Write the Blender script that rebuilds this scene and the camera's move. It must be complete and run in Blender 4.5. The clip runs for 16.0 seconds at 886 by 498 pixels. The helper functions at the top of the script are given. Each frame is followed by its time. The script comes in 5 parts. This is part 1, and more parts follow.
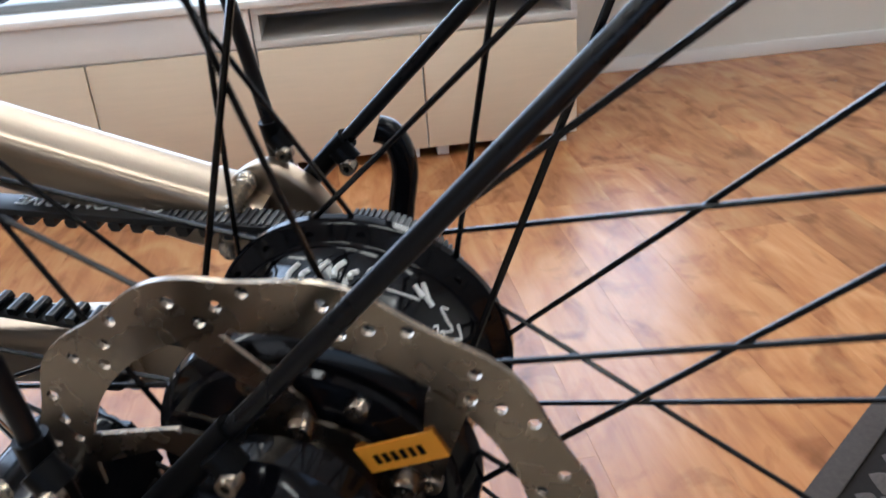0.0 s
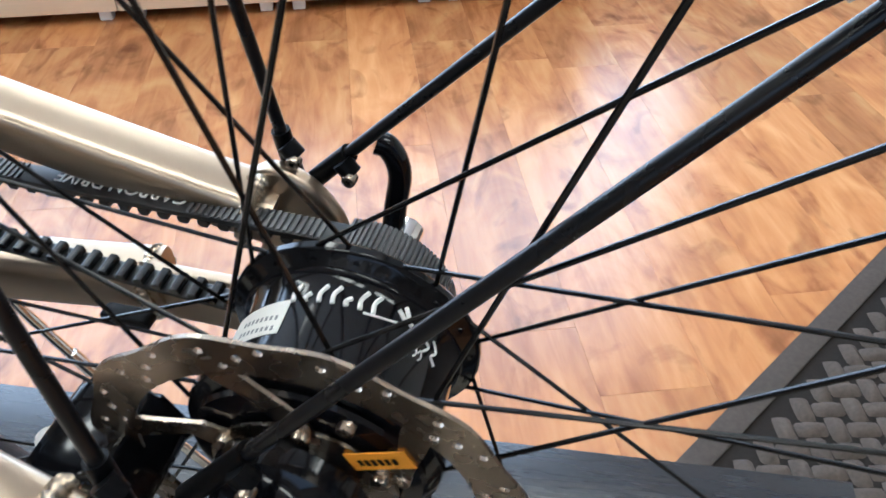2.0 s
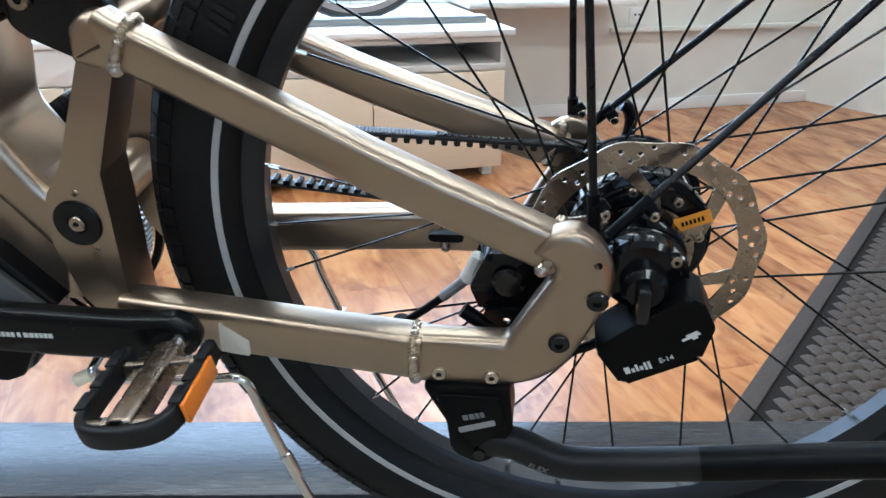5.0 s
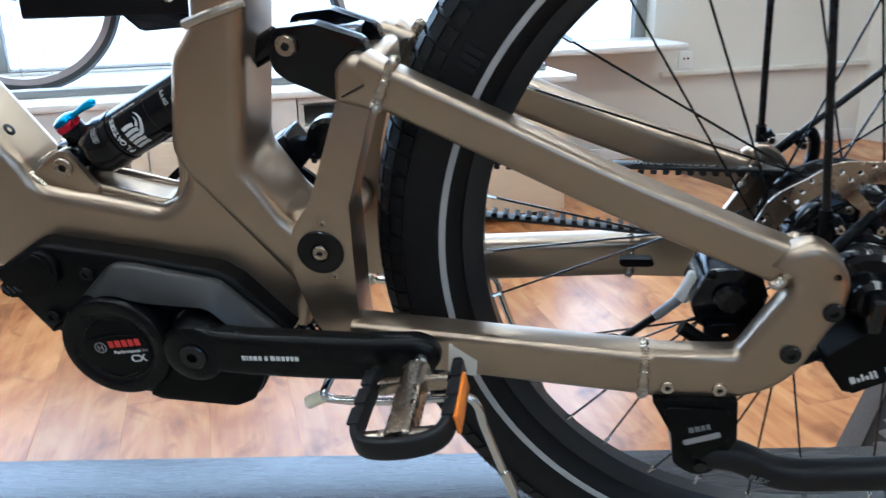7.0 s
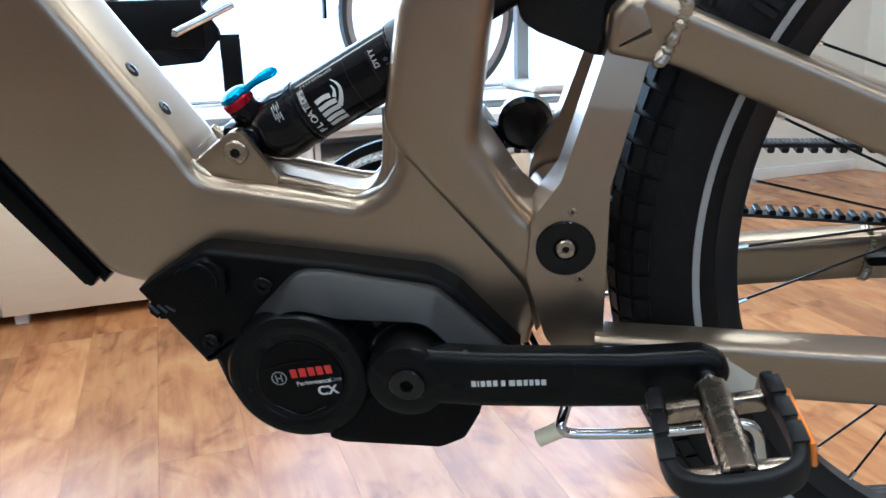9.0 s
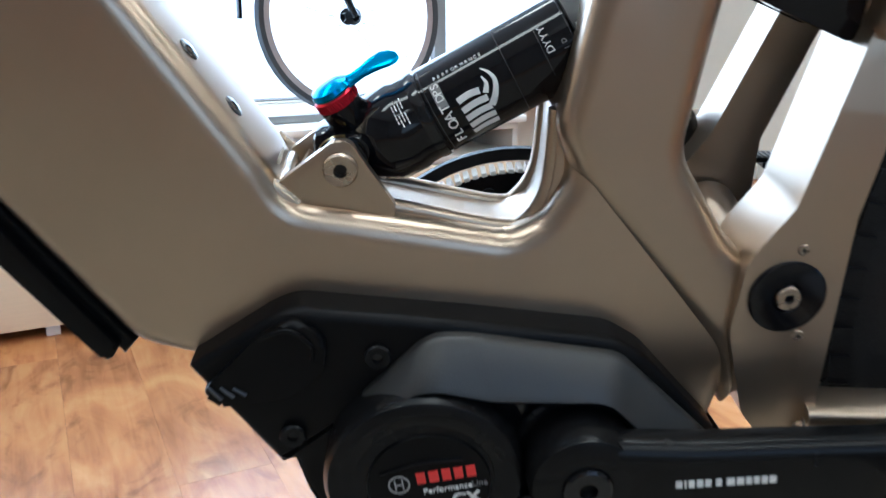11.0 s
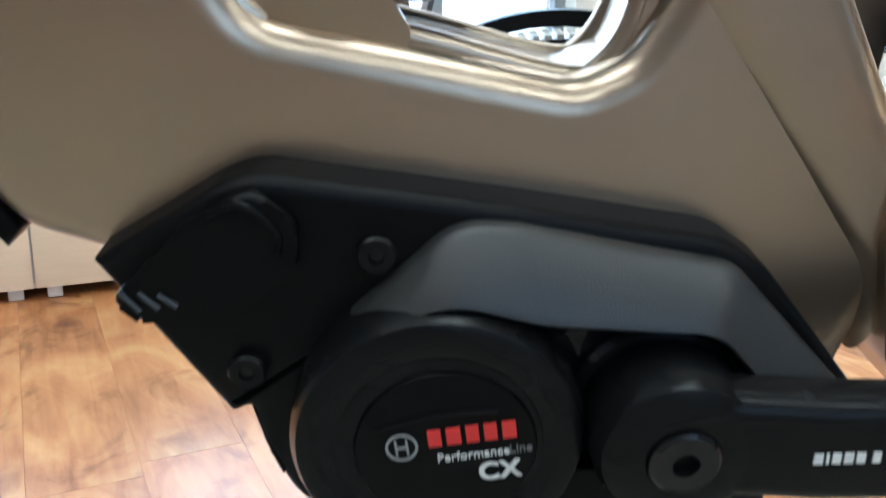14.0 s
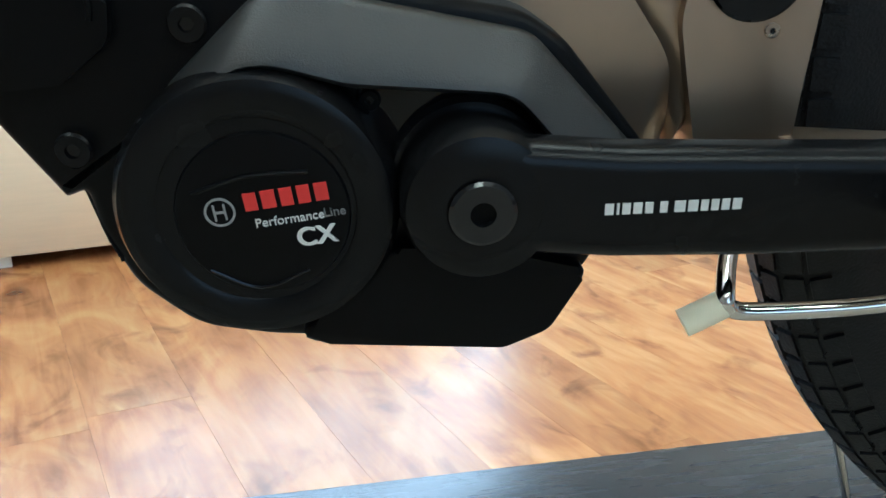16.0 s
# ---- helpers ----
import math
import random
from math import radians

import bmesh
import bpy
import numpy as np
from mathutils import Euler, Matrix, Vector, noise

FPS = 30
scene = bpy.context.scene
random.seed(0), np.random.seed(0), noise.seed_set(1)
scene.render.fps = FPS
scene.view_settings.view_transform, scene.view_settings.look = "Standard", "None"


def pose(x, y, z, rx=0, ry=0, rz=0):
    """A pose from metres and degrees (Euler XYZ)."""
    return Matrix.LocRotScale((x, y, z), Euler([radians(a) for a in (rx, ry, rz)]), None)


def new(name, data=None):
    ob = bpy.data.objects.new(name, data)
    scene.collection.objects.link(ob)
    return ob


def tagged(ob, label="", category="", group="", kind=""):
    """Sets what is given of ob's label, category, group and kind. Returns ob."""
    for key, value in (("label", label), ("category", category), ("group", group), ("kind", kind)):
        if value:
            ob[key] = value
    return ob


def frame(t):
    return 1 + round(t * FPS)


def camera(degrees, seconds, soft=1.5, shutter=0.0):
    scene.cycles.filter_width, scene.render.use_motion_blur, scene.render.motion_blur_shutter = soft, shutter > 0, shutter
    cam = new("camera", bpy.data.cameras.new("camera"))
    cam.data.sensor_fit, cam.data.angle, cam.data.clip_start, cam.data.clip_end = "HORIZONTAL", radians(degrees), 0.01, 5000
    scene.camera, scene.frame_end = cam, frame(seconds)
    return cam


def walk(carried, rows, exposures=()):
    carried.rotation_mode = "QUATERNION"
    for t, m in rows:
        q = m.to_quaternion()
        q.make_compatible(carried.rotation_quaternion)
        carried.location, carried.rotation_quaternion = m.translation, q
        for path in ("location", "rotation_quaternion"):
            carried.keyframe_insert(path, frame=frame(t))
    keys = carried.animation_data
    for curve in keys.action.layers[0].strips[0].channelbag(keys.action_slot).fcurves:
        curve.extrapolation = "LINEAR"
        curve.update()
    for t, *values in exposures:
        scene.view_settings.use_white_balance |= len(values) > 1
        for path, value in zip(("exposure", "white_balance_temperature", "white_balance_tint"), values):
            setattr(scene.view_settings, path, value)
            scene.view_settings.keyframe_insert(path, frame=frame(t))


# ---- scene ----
cam = camera(56.1, 16.0, soft=1.5, shutter=0.4)
EXPOSURES = [(0.0, -0.65, 4950, 10), (0.5, -0.62, 4950, 11), (1.0, -0.3, 4950, 10), (2.5, -0.15, 4850, 5), (3.5, -0.12, 4800, 4), (6.0, -0.33, 4600, 4), (8.0, -0.42, 4600, 4), (10.5, -0.2, 4700, 5), (12.5, -0.52, 4500, 5), (14.0, 0.0, 4600, 0), (16.0, -0.12, 4600, -5)]
PATH = [
    (0, 0.1414, -0.2655, 0.5347, 64.24, 3.97, 15.40),
    (0.5, 0.1557, -0.2431, 0.5833, 58.48, 3.70, 16.26),
    (1, 0.1637, -0.2439, 0.6064, 54.51, 3.80, 17.56),
    (1.5, 0.1622, -0.2504, 0.6242, 52.95, 2.76, 17.77),
    (2, 0.1535, -0.2653, 0.6306, 52.37, 0.87, 17.47),
    (2.5, 0.1262, -0.3176, 0.6263, 53.61, -1.91, 16.47),
    (3, 0.0805, -0.3910, 0.6156, 56.16, -4.08, 14.45),
    (3.5, 0.0443, -0.4789, 0.6044, 59.09, -4.08, 13.17),
    (3.7, 0.0278, -0.5218, 0.5945, 60.90, -3.55, 12.20),
    (5.8, -0.0969, -0.7325, 0.5913, 68.95, -0.09, 6.24),
    (6, -0.1107, -0.7445, 0.5921, 69.39, 0.19, 6.56),
    (6.5, -0.1535, -0.7696, 0.5930, 70.06, 0.60, 7.55),
    (7, -0.2037, -0.7500, 0.5854, 70.80, 1.09, 8.27),
    (7.5, -0.2410, -0.7199, 0.5724, 71.47, 1.18, 9.43),
    (8, -0.2859, -0.6945, 0.5515, 71.89, 1.45, 10.91),
    (8.2, -0.3145, -0.6826, 0.5441, 72.20, 1.61, 10.55),
    (10.3, -0.5269, -0.6159, 0.4832, 76.41, 1.51, -1.87),
    (10.5, -0.5352, -0.5931, 0.4988, 74.49, 1.29, -1.09),
    (11, -0.5840, -0.5157, 0.4955, 74.59, 0.51, -2.28),
    (11.5, -0.5848, -0.4070, 0.5184, 72.15, -0.37, 1.45),
    (12, -0.5790, -0.3573, 0.5005, 75.06, -1.89, -1.30),
    (12.5, -0.5760, -0.3416, 0.4957, 75.62, -2.10, -1.87),
    (13, -0.5737, -0.3384, 0.4899, 75.44, -2.13, -2.70),
    (13.5, -0.5801, -0.3557, 0.4789, 71.19, -1.84, -0.34),
    (14, -0.5952, -0.3996, 0.4154, 73.99, -1.69, -2.74),
    (14.2, -0.5976, -0.4082, 0.4041, 72.99, -1.94, -3.15),
    (14.5, -0.5887, -0.4208, 0.3822, 72.73, -2.39, -3.09),
    (15, -0.5671, -0.4311, 0.3572, 72.13, -2.67, -3.66),
    (15.5, -0.5480, -0.4335, 0.3470, 72.41, -1.98, -4.42),
    (16, -0.5415, -0.4391, 0.3489, 73.21, -0.95, -5.00),
]
walk(cam, [(t, pose(x, y, z, rx, ry, rz)) for t, x, y, z, rx, ry, rz in PATH], EXPOSURES)


# ---- light ----
ROOM = Matrix.Rotation(radians(24.0), 4, "Z")      # the shop stands turned to the bicycle
LEAN = Matrix.Rotation(radians(9.4), 4, "X")       # the bicycle leans over a little
FLOOR = -0.40

world = bpy.data.worlds.new("world")
scene.world = world
world.use_nodes = True
wn = world.node_tree.nodes
wl = world.node_tree.links
sky = wn.new("ShaderNodeTexSky")
sky.sky_type, sky.sun_disc = "NISHITA", False
sky.sun_elevation, sky.sun_rotation = radians(35), radians(-24)
wl.new(sky.outputs[0], wn["Background"].inputs[0])
wn["Background"].inputs[1].default_value = 0.12


def area(name, m, w, h, power, colour):
    li = bpy.data.lights.new(name, "AREA")
    li.shape, li.size, li.size_y, li.energy, li.color = "RECTANGLE", w, h, power, colour
    ob = new(name, li)
    ob.matrix_world = m
    return ob


# daylight through the display window, and an added fill lamp behind the camera
area("window_daylight", ROOM @ pose(-0.72, 3.12, 1.25, -90, 0, 0), 4.6, 2.0, 150, (0.88, 0.95, 1.0))
area("camera_side_fill", ROOM @ pose(-0.9, -2.9, 1.0, 90, 0, 0), 1.8, 1.5, 9, (0.97, 0.97, 1.0))


# ---- materials ----
def mat(name, base, rough=0.5, metal=0.0, vary=0.12, scale=40.0, bump=0.0, bscale=400.0, coat=0.0, spec=0.5, streak=(1, 1, 1)):
    m = bpy.data.materials.new(name)
    m.use_nodes = True
    n, l = m.node_tree.nodes, m.node_tree.links
    b = n["Principled BSDF"]
    b.inputs["Base Color"].default_value = (*base, 1)
    b.inputs["Roughness"].default_value = rough
    b.inputs["Metallic"].default_value = metal
    b.inputs["Coat Weight"].default_value = coat
    b.inputs["Coat Roughness"].default_value = 0.12
    b.inputs["Specular IOR Level"].default_value = spec
    tc = n.new("ShaderNodeTexCoord")
    mp = n.new("ShaderNodeMapping")
    mp.inputs["Scale"].default_value = streak
    l.new(tc.outputs["Object"], mp.inputs[0])
    if vary:
        big = n.new("ShaderNodeTexNoise")
        big.inputs["Scale"].default_value = scale
        big.inputs["Detail"].default_value = 6
        l.new(mp.outputs[0], big.inputs[0])
        ramp = n.new("ShaderNodeMix")
        ramp.data_type = "RGBA"
        ramp.inputs[6].default_value = (*[c * (1 - vary) for c in base], 1)
        ramp.inputs[7].default_value = (*[min(1, c * (1 + vary)) for c in base], 1)
        l.new(big.outputs[0], ramp.inputs[0])
        l.new(ramp.outputs[2], b.inputs["Base Color"])
        mr = n.new("ShaderNodeMapRange")
        mr.inputs[3].default_value = max(0.02, rough * (1 - vary))
        mr.inputs[4].default_value = min(1, rough * (1 + vary))
        l.new(big.outputs[0], mr.inputs[0])
        l.new(mr.outputs[0], b.inputs["Roughness"])
    if bump:
        fine = n.new("ShaderNodeTexNoise")
        fine.inputs["Scale"].default_value = bscale
        fine.inputs["Detail"].default_value = 3
        l.new(mp.outputs[0], fine.inputs[0])
        bp = n.new("ShaderNodeBump")
        bp.inputs["Strength"].default_value = bump
        bp.inputs["Distance"].default_value = 0.001
        l.new(fine.outputs[0], bp.inputs["Height"])
        l.new(bp.outputs[0], b.inputs["Normal"])
    return m


PAINT = mat("satin_bronze_paint", (0.40, 0.322, 0.24), 0.31, 0.94, 0.09, 14, 0.05, 900)
WELD = mat("weld_bead", (0.50, 0.43, 0.34), 0.26, 0.8, 0.10, 60)
BLACKP = mat("black_plastic", (0.0028, 0.0028, 0.0032), 0.36, 0, 0.15, 60, 0.12, 1500, spec=0.11)
GREYP = mat("charcoal_plastic", (0.020, 0.0197, 0.0188), 0.38, 0, 0.12, 60, 0.16, 1500, spec=0.55)
GLOSSB = mat("gloss_black", (0.004, 0.004, 0.005), 0.10, 0, 0.2, 30, spec=0.28)
ANOD = mat("black_anodised", (0.008, 0.008, 0.009), 0.13, 0.2, 0.2, 40)
CARBONB = mat("black_tube", (0.005, 0.005, 0.006), 0.28, 0, 0.2, 60, spec=0.3)
STEEL = mat("brushed_steel", (0.41, 0.345, 0.275), 0.27, 1.0, 0.12, 90)
CHROME = mat("chrome", (0.75, 0.74, 0.72), 0.10, 1.0, 0.1, 50)
TOOTH = mat("bright_teeth", (0.78, 0.78, 0.77), 0.38, 0.55, 0.06, 90)
CRANKM = mat("forged_black", (0.005, 0.005, 0.0055), 0.26, 0, 0.15, 60, 0.08, 1500, spec=0.16)
SPOKE = mat("black_spoke", (0.025, 0.024, 0.024), 0.22, 0.8, 0.2, 60)
RUBBER = mat("tyre_rubber", (0.0055, 0.0055, 0.006), 0.52, 0, 0.3, 70, 0.5, 700, spec=0.30)
RUBBER2 = mat("smooth_rubber", (0.009, 0.009, 0.010), 0.45, 0, 0.2, 60, spec=0.3)
STRIPE = mat("reflective_stripe", (0.46, 0.46, 0.45), 0.5, 0, 0.08, 80)
BELT = mat("belt_rubber", (0.013, 0.013, 0.014), 0.42, 0, 0.2, 120)
BELTRIB = mat("worn_belt_ribs", (0.06, 0.06, 0.062), 0.35, 0, 0.2, 120)
WHITE = mat("white_print", (0.72, 0.72, 0.70), 0.5, 0, 0.03, 50)
GREYPR = mat("grey_print", (0.18, 0.18, 0.18), 0.5, 0, 0.05, 50)
SILVERP = mat("silver_print", (0.34, 0.34, 0.34), 0.45, 0.2, 0.05, 50)
RED = mat("red_print", (0.62, 0.03, 0.025), 0.5, 0, 0.05, 50)
BLUE = mat("blue_anodised", (0.005, 0.20, 0.42), 0.22, 0.85, 0.1, 60)
REDAN = mat("red_anodised", (0.45, 0.012, 0.03), 0.28, 0.85, 0.1, 60)
GOLD = mat("brass_ring", (0.6, 0.42, 0.12), 0.3, 1.0, 0.1, 60)
ORANGE = mat("orange_reflector", (0.75, 0.22, 0.01), 0.25, 0, 0.15, 300, 0.4, 600, coat=0.5)
ORANGEL = mat("orange_label", (0.80, 0.33, 0.015), 0.5, 0, 0.06, 80)
PAPER = mat("white_label", (0.62, 0.60, 0.54), 0.5, 0, 0.04, 60)
RIM = mat("dark_rim", (0.026, 0.027, 0.030), 0.34, 0.4, 0.15, 60)
TIP = mat("ivory_rubber", (0.88, 0.82, 0.60), 0.5, 0, 0.06, 60)
WALLP = mat("cream_wall_paint", (0.74, 0.71, 0.63), 0.75, 0, 0.05, 3, 0.3, 220)
# dark colour stands in for a dim room, reflected from the unseen walls
BACKW = mat("darkened_unseen_wall", (0.20, 0.185, 0.17), 0.8, 0, 0.15, 1.5)
CEIL = mat("ceiling_paint", (0.78, 0.76, 0.72), 0.8, 0, 0.04, 2)
WHITEL = mat("white_lacquer", (0.80, 0.78, 0.74), 0.4, 0, 0.03, 3)
PEACH = mat("pale_beech_laminate", (0.72, 0.60, 0.44), 0.42, 0, 0.07, 6, 0.1, 300, streak=(1, 1, 14))
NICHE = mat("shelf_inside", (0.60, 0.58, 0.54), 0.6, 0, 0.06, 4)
DARKW = mat("dark_laminate_board", (0.016, 0.017, 0.022), 0.27, 0, 0.15, 9, 0.10, 130, streak=(1.2, 16, 16))
OLIVE = mat("oak_board", (0.225, 0.19, 0.14), 0.5, 0, 0.2, 8, 0.2, 120, streak=(1.5, 14, 14))
GREYM = mat("grey_metal_rail", (0.30, 0.30, 0.29), 0.4, 0.6, 0.06, 20)
BGTYRE = mat("city_tyre_rubber", (0.03, 0.03, 0.032), 0.6, 0, 0.1, 40)
BGRIM = mat("pale_rim", (0.42, 0.36, 0.34), 0.35, 0.5, 0.06, 40)


def wood_floor():
    m = bpy.data.materials.new("cherry_laminate")
    m.use_nodes = True
    n, l = m.node_tree.nodes, m.node_tree.links
    b = n["Principled BSDF"]
    tc = n.new("ShaderNodeTexCoord")
    oi = n.new("ShaderNodeObjectInfo")
    off = n.new("ShaderNodeCombineXYZ")
    mul = n.new("ShaderNodeMath"); mul.operation = "MULTIPLY"; mul.inputs[1].default_value = 57.0
    l.new(oi.outputs["Random"], mul.inputs[0])
    l.new(mul.outputs[0], off.inputs[0]); l.new(mul.outputs[0], off.inputs[1])
    add = n.new("ShaderNodeVectorMath"); add.operation = "ADD"
    l.new(tc.outputs["Object"], add.inputs[0]); l.new(off.outputs[0], add.inputs[1])
    def noise_at(scale, detail, stretch, dist):
        mp = n.new("ShaderNodeMapping"); mp.inputs["Scale"].default_value = stretch
        l.new(add.outputs[0], mp.inputs[0])
        t = n.new("ShaderNodeTexNoise")
        t.inputs["Scale"].default_value, t.inputs["Detail"].default_value, t.inputs["Distortion"].default_value = scale, detail, dist
        l.new(mp.outputs[0], t.inputs[0])
        return t
    grain = noise_at(7, 6, (6, 0.6, 1), 0.9)
    blot = noise_at(3.2, 5, (2.0, 0.8, 1), 1.5)
    knots = noise_at(4.6, 5, (1.5, 0.9, 1), 1.6)
    r1 = n.new("ShaderNodeValToRGB")
    e = r1.color_ramp.elements
    e[0].position, e[0].color = 0.27, (0.20, 0.065, 0.020, 1)
    e[1].position, e[1].color = 0.75, (0.54, 0.285, 0.110, 1)
    k = e.new(0.50); k.color = (0.400, 0.172, 0.058, 1)
    mix = n.new("ShaderNodeMix"); mix.data_type = "FLOAT"
    mix.inputs[0].default_value = 0.74
    l.new(grain.outputs[0], mix.inputs[2]); l.new(blot.outputs[0], mix.inputs[3])
    l.new(mix.outputs[0], r1.inputs[0])
    r2 = n.new("ShaderNodeValToRGB")
    r2.color_ramp.elements[0].position, r2.color_ramp.elements[0].color = 0.56, (1, 1, 1, 1)
    r2.color_ramp.elements[1].position, r2.color_ramp.elements[1].color = 0.78, (0.40, 0.31, 0.29, 1)
    l.new(knots.outputs[0], r2.inputs[0])
    tint = n.new("ShaderNodeMix"); tint.data_type = "RGBA"; tint.blend_type = "MULTIPLY"; tint.inputs[0].default_value = 1
    l.new(r1.outputs[0], tint.inputs[6]); l.new(r2.outputs[0], tint.inputs[7])
    hv = n.new("ShaderNodeHueSaturation")
    mr = n.new("ShaderNodeMapRange"); mr.inputs[3].default_value, mr.inputs[4].default_value = 0.86, 1.16
    l.new(oi.outputs["Random"], mr.inputs[0]); l.new(mr.outputs[0], hv.inputs["Value"])
    l.new(tint.outputs[2], hv.inputs["Color"]); l.new(hv.outputs[0], b.inputs["Base Color"])
    b.inputs["Roughness"].default_value = 0.27
    bp = n.new("ShaderNodeBump"); bp.inputs["Strength"].default_value = 0.12; bp.inputs["Distance"].default_value = 0.002
    l.new(grain.outputs[0], bp.inputs["Height"]); l.new(bp.outputs[0], b.inputs["Normal"])
    return m


FLOORW = wood_floor()

GLOW = bpy.data.materials.new("bright_overcast_street")
GLOW.use_nodes = True
gn = GLOW.node_tree.nodes
gn.clear()
ge = gn.new("ShaderNodeEmission"); ge.inputs[0].default_value = (1, 0.985, 0.97, 1); ge.inputs[1].default_value = 3.2
go = gn.new("ShaderNodeOutputMaterial")
GLOW.node_tree.links.new(ge.outputs[0], go.inputs[0])

LAMP = bpy.data.materials.new("warm_lamp_diffuser")
LAMP.use_nodes = True
LAMP.node_tree.nodes.clear()
le = LAMP.node_tree.nodes.new("ShaderNodeEmission")
le.inputs[0].default_value, le.inputs[1].default_value = (1.0, 0.86, 0.63, 1), 23.0
LAMP.node_tree.links.new(le.outputs[0], LAMP.node_tree.nodes.new("ShaderNodeOutputMaterial").inputs[0])

GLASS = bpy.data.materials.new("window_glass")
GLASS.use_nodes = True
gb = GLASS.node_tree.nodes["Principled BSDF"]
gb.inputs["Transmission Weight"].default_value, gb.inputs["Roughness"].default_value, gb.inputs["IOR"].default_value = 1.0, 0.0, 1.02


# ---- mesh tools ----
def finish(name, bm, material, smooth=35):
    me = bpy.data.meshes.new(name)
    bmesh.ops.recalc_face_normals(bm, faces=bm.faces)
    bm.to_mesh(me)
    bm.free()
    me.materials.append(material)
    if smooth:
        me.polygons.foreach_set("use_smooth", [True] * len(me.polygons))
        me.set_sharp_from_angle(angle=radians(smooth))
    return me


def part(name, bm, material, parent, label="", smooth=35):
    ob = new(name, finish(name, bm, material, smooth))
    ob.parent = parent
    return tagged(ob, label)


def thing(name, label, category, group="", m=None, kind=""):
    ob = new(name)
    ob.empty_display_size = 0.05
    if m is not None:
        ob.matrix_world = m
    return tagged(ob, label, category, group, kind)


def solid(name, bm, material, label, category, m=None, kind="", group="", smooth=35):
    ob = new(name, finish(name, bm, material, smooth))
    if m is not None:
        ob.matrix_world = m
    return tagged(ob, label, category, group, kind)


def fillet(poly, rad, n=5):
    """Rounds the corners of a closed outline; rad is one radius or one for each corner."""
    out, N = [], len(poly)
    for i in range(N):
        p, a, b = Vector(poly[i]), Vector(poly[i - 1]), Vector(poly[(i + 1) % N])
        r = rad[i] if isinstance(rad, (list, tuple)) else rad
        da, db = a - p, b - p
        la, lb = da.length, db.length
        if r <= 0 or la < 1e-6 or lb < 1e-6:
            out.append(tuple(p))
            continue
        ang = da.angle(db)
        cut = min(r / max(math.tan(ang / 2), 1e-3), 0.48 * la, 0.48 * lb)
        s, e = p + da / la * cut, p + db / lb * cut
        for k in range(n + 1):
            t = k / n
            q = s * (1 - t) ** 2 + p * 2 * t * (1 - t) + e * t ** 2
            out.append(tuple(q))
    return out


def prism(poly, y0, y1, bevel=0.0, seg=3, bm=None):
    """An outline in x, z pushed from y0 to y1, with rounded rims."""
    own = bm is None
    bm = bm or bmesh.new()
    a = [bm.verts.new((x, y0, z)) for x, z in poly]
    b = [bm.verts.new((x, y1, z)) for x, z in poly]
    f0, f1 = bm.faces.new(a), bm.faces.new(list(reversed(b)))
    rims = list(f0.edges) + list(f1.edges)
    for i in range(len(poly)):
        bm.faces.new((a[i], a[i - 1], b[i - 1], b[i]))
    if bevel:
        bmesh.ops.bevel(bm, geom=rims, offset=bevel, segments=seg, profile=0.5, affect="EDGES", clamp_overlap=True)
    return bm


def pillow(poly, y0, y1, r, seg=6, back=True):
    """An outline in x, z pushed from y0 to y1, its rim at y0 (and y1) rounded off with the radius r."""
    bm = bmesh.new()
    N = len(poly)
    area2 = sum(poly[i - 1][0] * poly[i][1] - poly[i][0] * poly[i - 1][1] for i in range(N))
    turn = 1 if area2 > 0 else -1
    inw = []
    for i in range(N):
        p, a, b = Vector(poly[i]), Vector(poly[i - 1]), Vector(poly[(i + 1) % N])
        d1, d2 = (p - a).normalized(), (b - p).normalized()
        n1, n2 = Vector((-d1.y, d1.x)) * turn, Vector((-d2.y, d2.x)) * turn
        m = n1 + n2
        inw.append(m / max(0.5, m.length_squared / 2))
    levels = []
    for k in range(seg + 1):
        t = math.pi / 2 * k / seg
        levels.append((r * (1 - math.sin(t)), y0 + r * (1 - math.cos(t))))
    if back:
        levels += [(d, y1 - (y - y0)) for d, y in reversed(levels)]
    else:
        levels.append((0.0, y1))
    rings = [[bm.verts.new((p[0] + n.x * d, y, p[1] + n.y * d)) for p, n in zip(poly, inw)] for d, y in levels]
    for a, b in zip(rings, rings[1:]):
        for i in range(N):
            bm.faces.new((a[i], a[i - 1], b[i - 1], b[i]))
    bm.faces.new(rings[0])
    bm.faces.new(rings[-1])
    return bm


def box(x0, x1, y0, y1, z0, z1, bevel=0.0, bm=None, seg=2):
    bm = bm or bmesh.new()
    v = [bm.verts.new((x, y, z)) for x in (x0, x1) for y in (y0, y1) for z in (z0, z1)]
    fs = [bm.faces.new([v[i] for i in f]) for f in ((0, 1, 3, 2), (4, 6, 7, 5), (0, 4, 5, 1), (2, 3, 7, 6), (0, 2, 6, 4), (1, 5, 7, 3))]
    if bevel:
        es = list({e for f in fs for e in f.edges})
        bmesh.ops.bevel(bm, geom=es, offset=bevel, segments=seg, profile=0.5, affect="EDGES", clamp_overlap=True)
    return bm


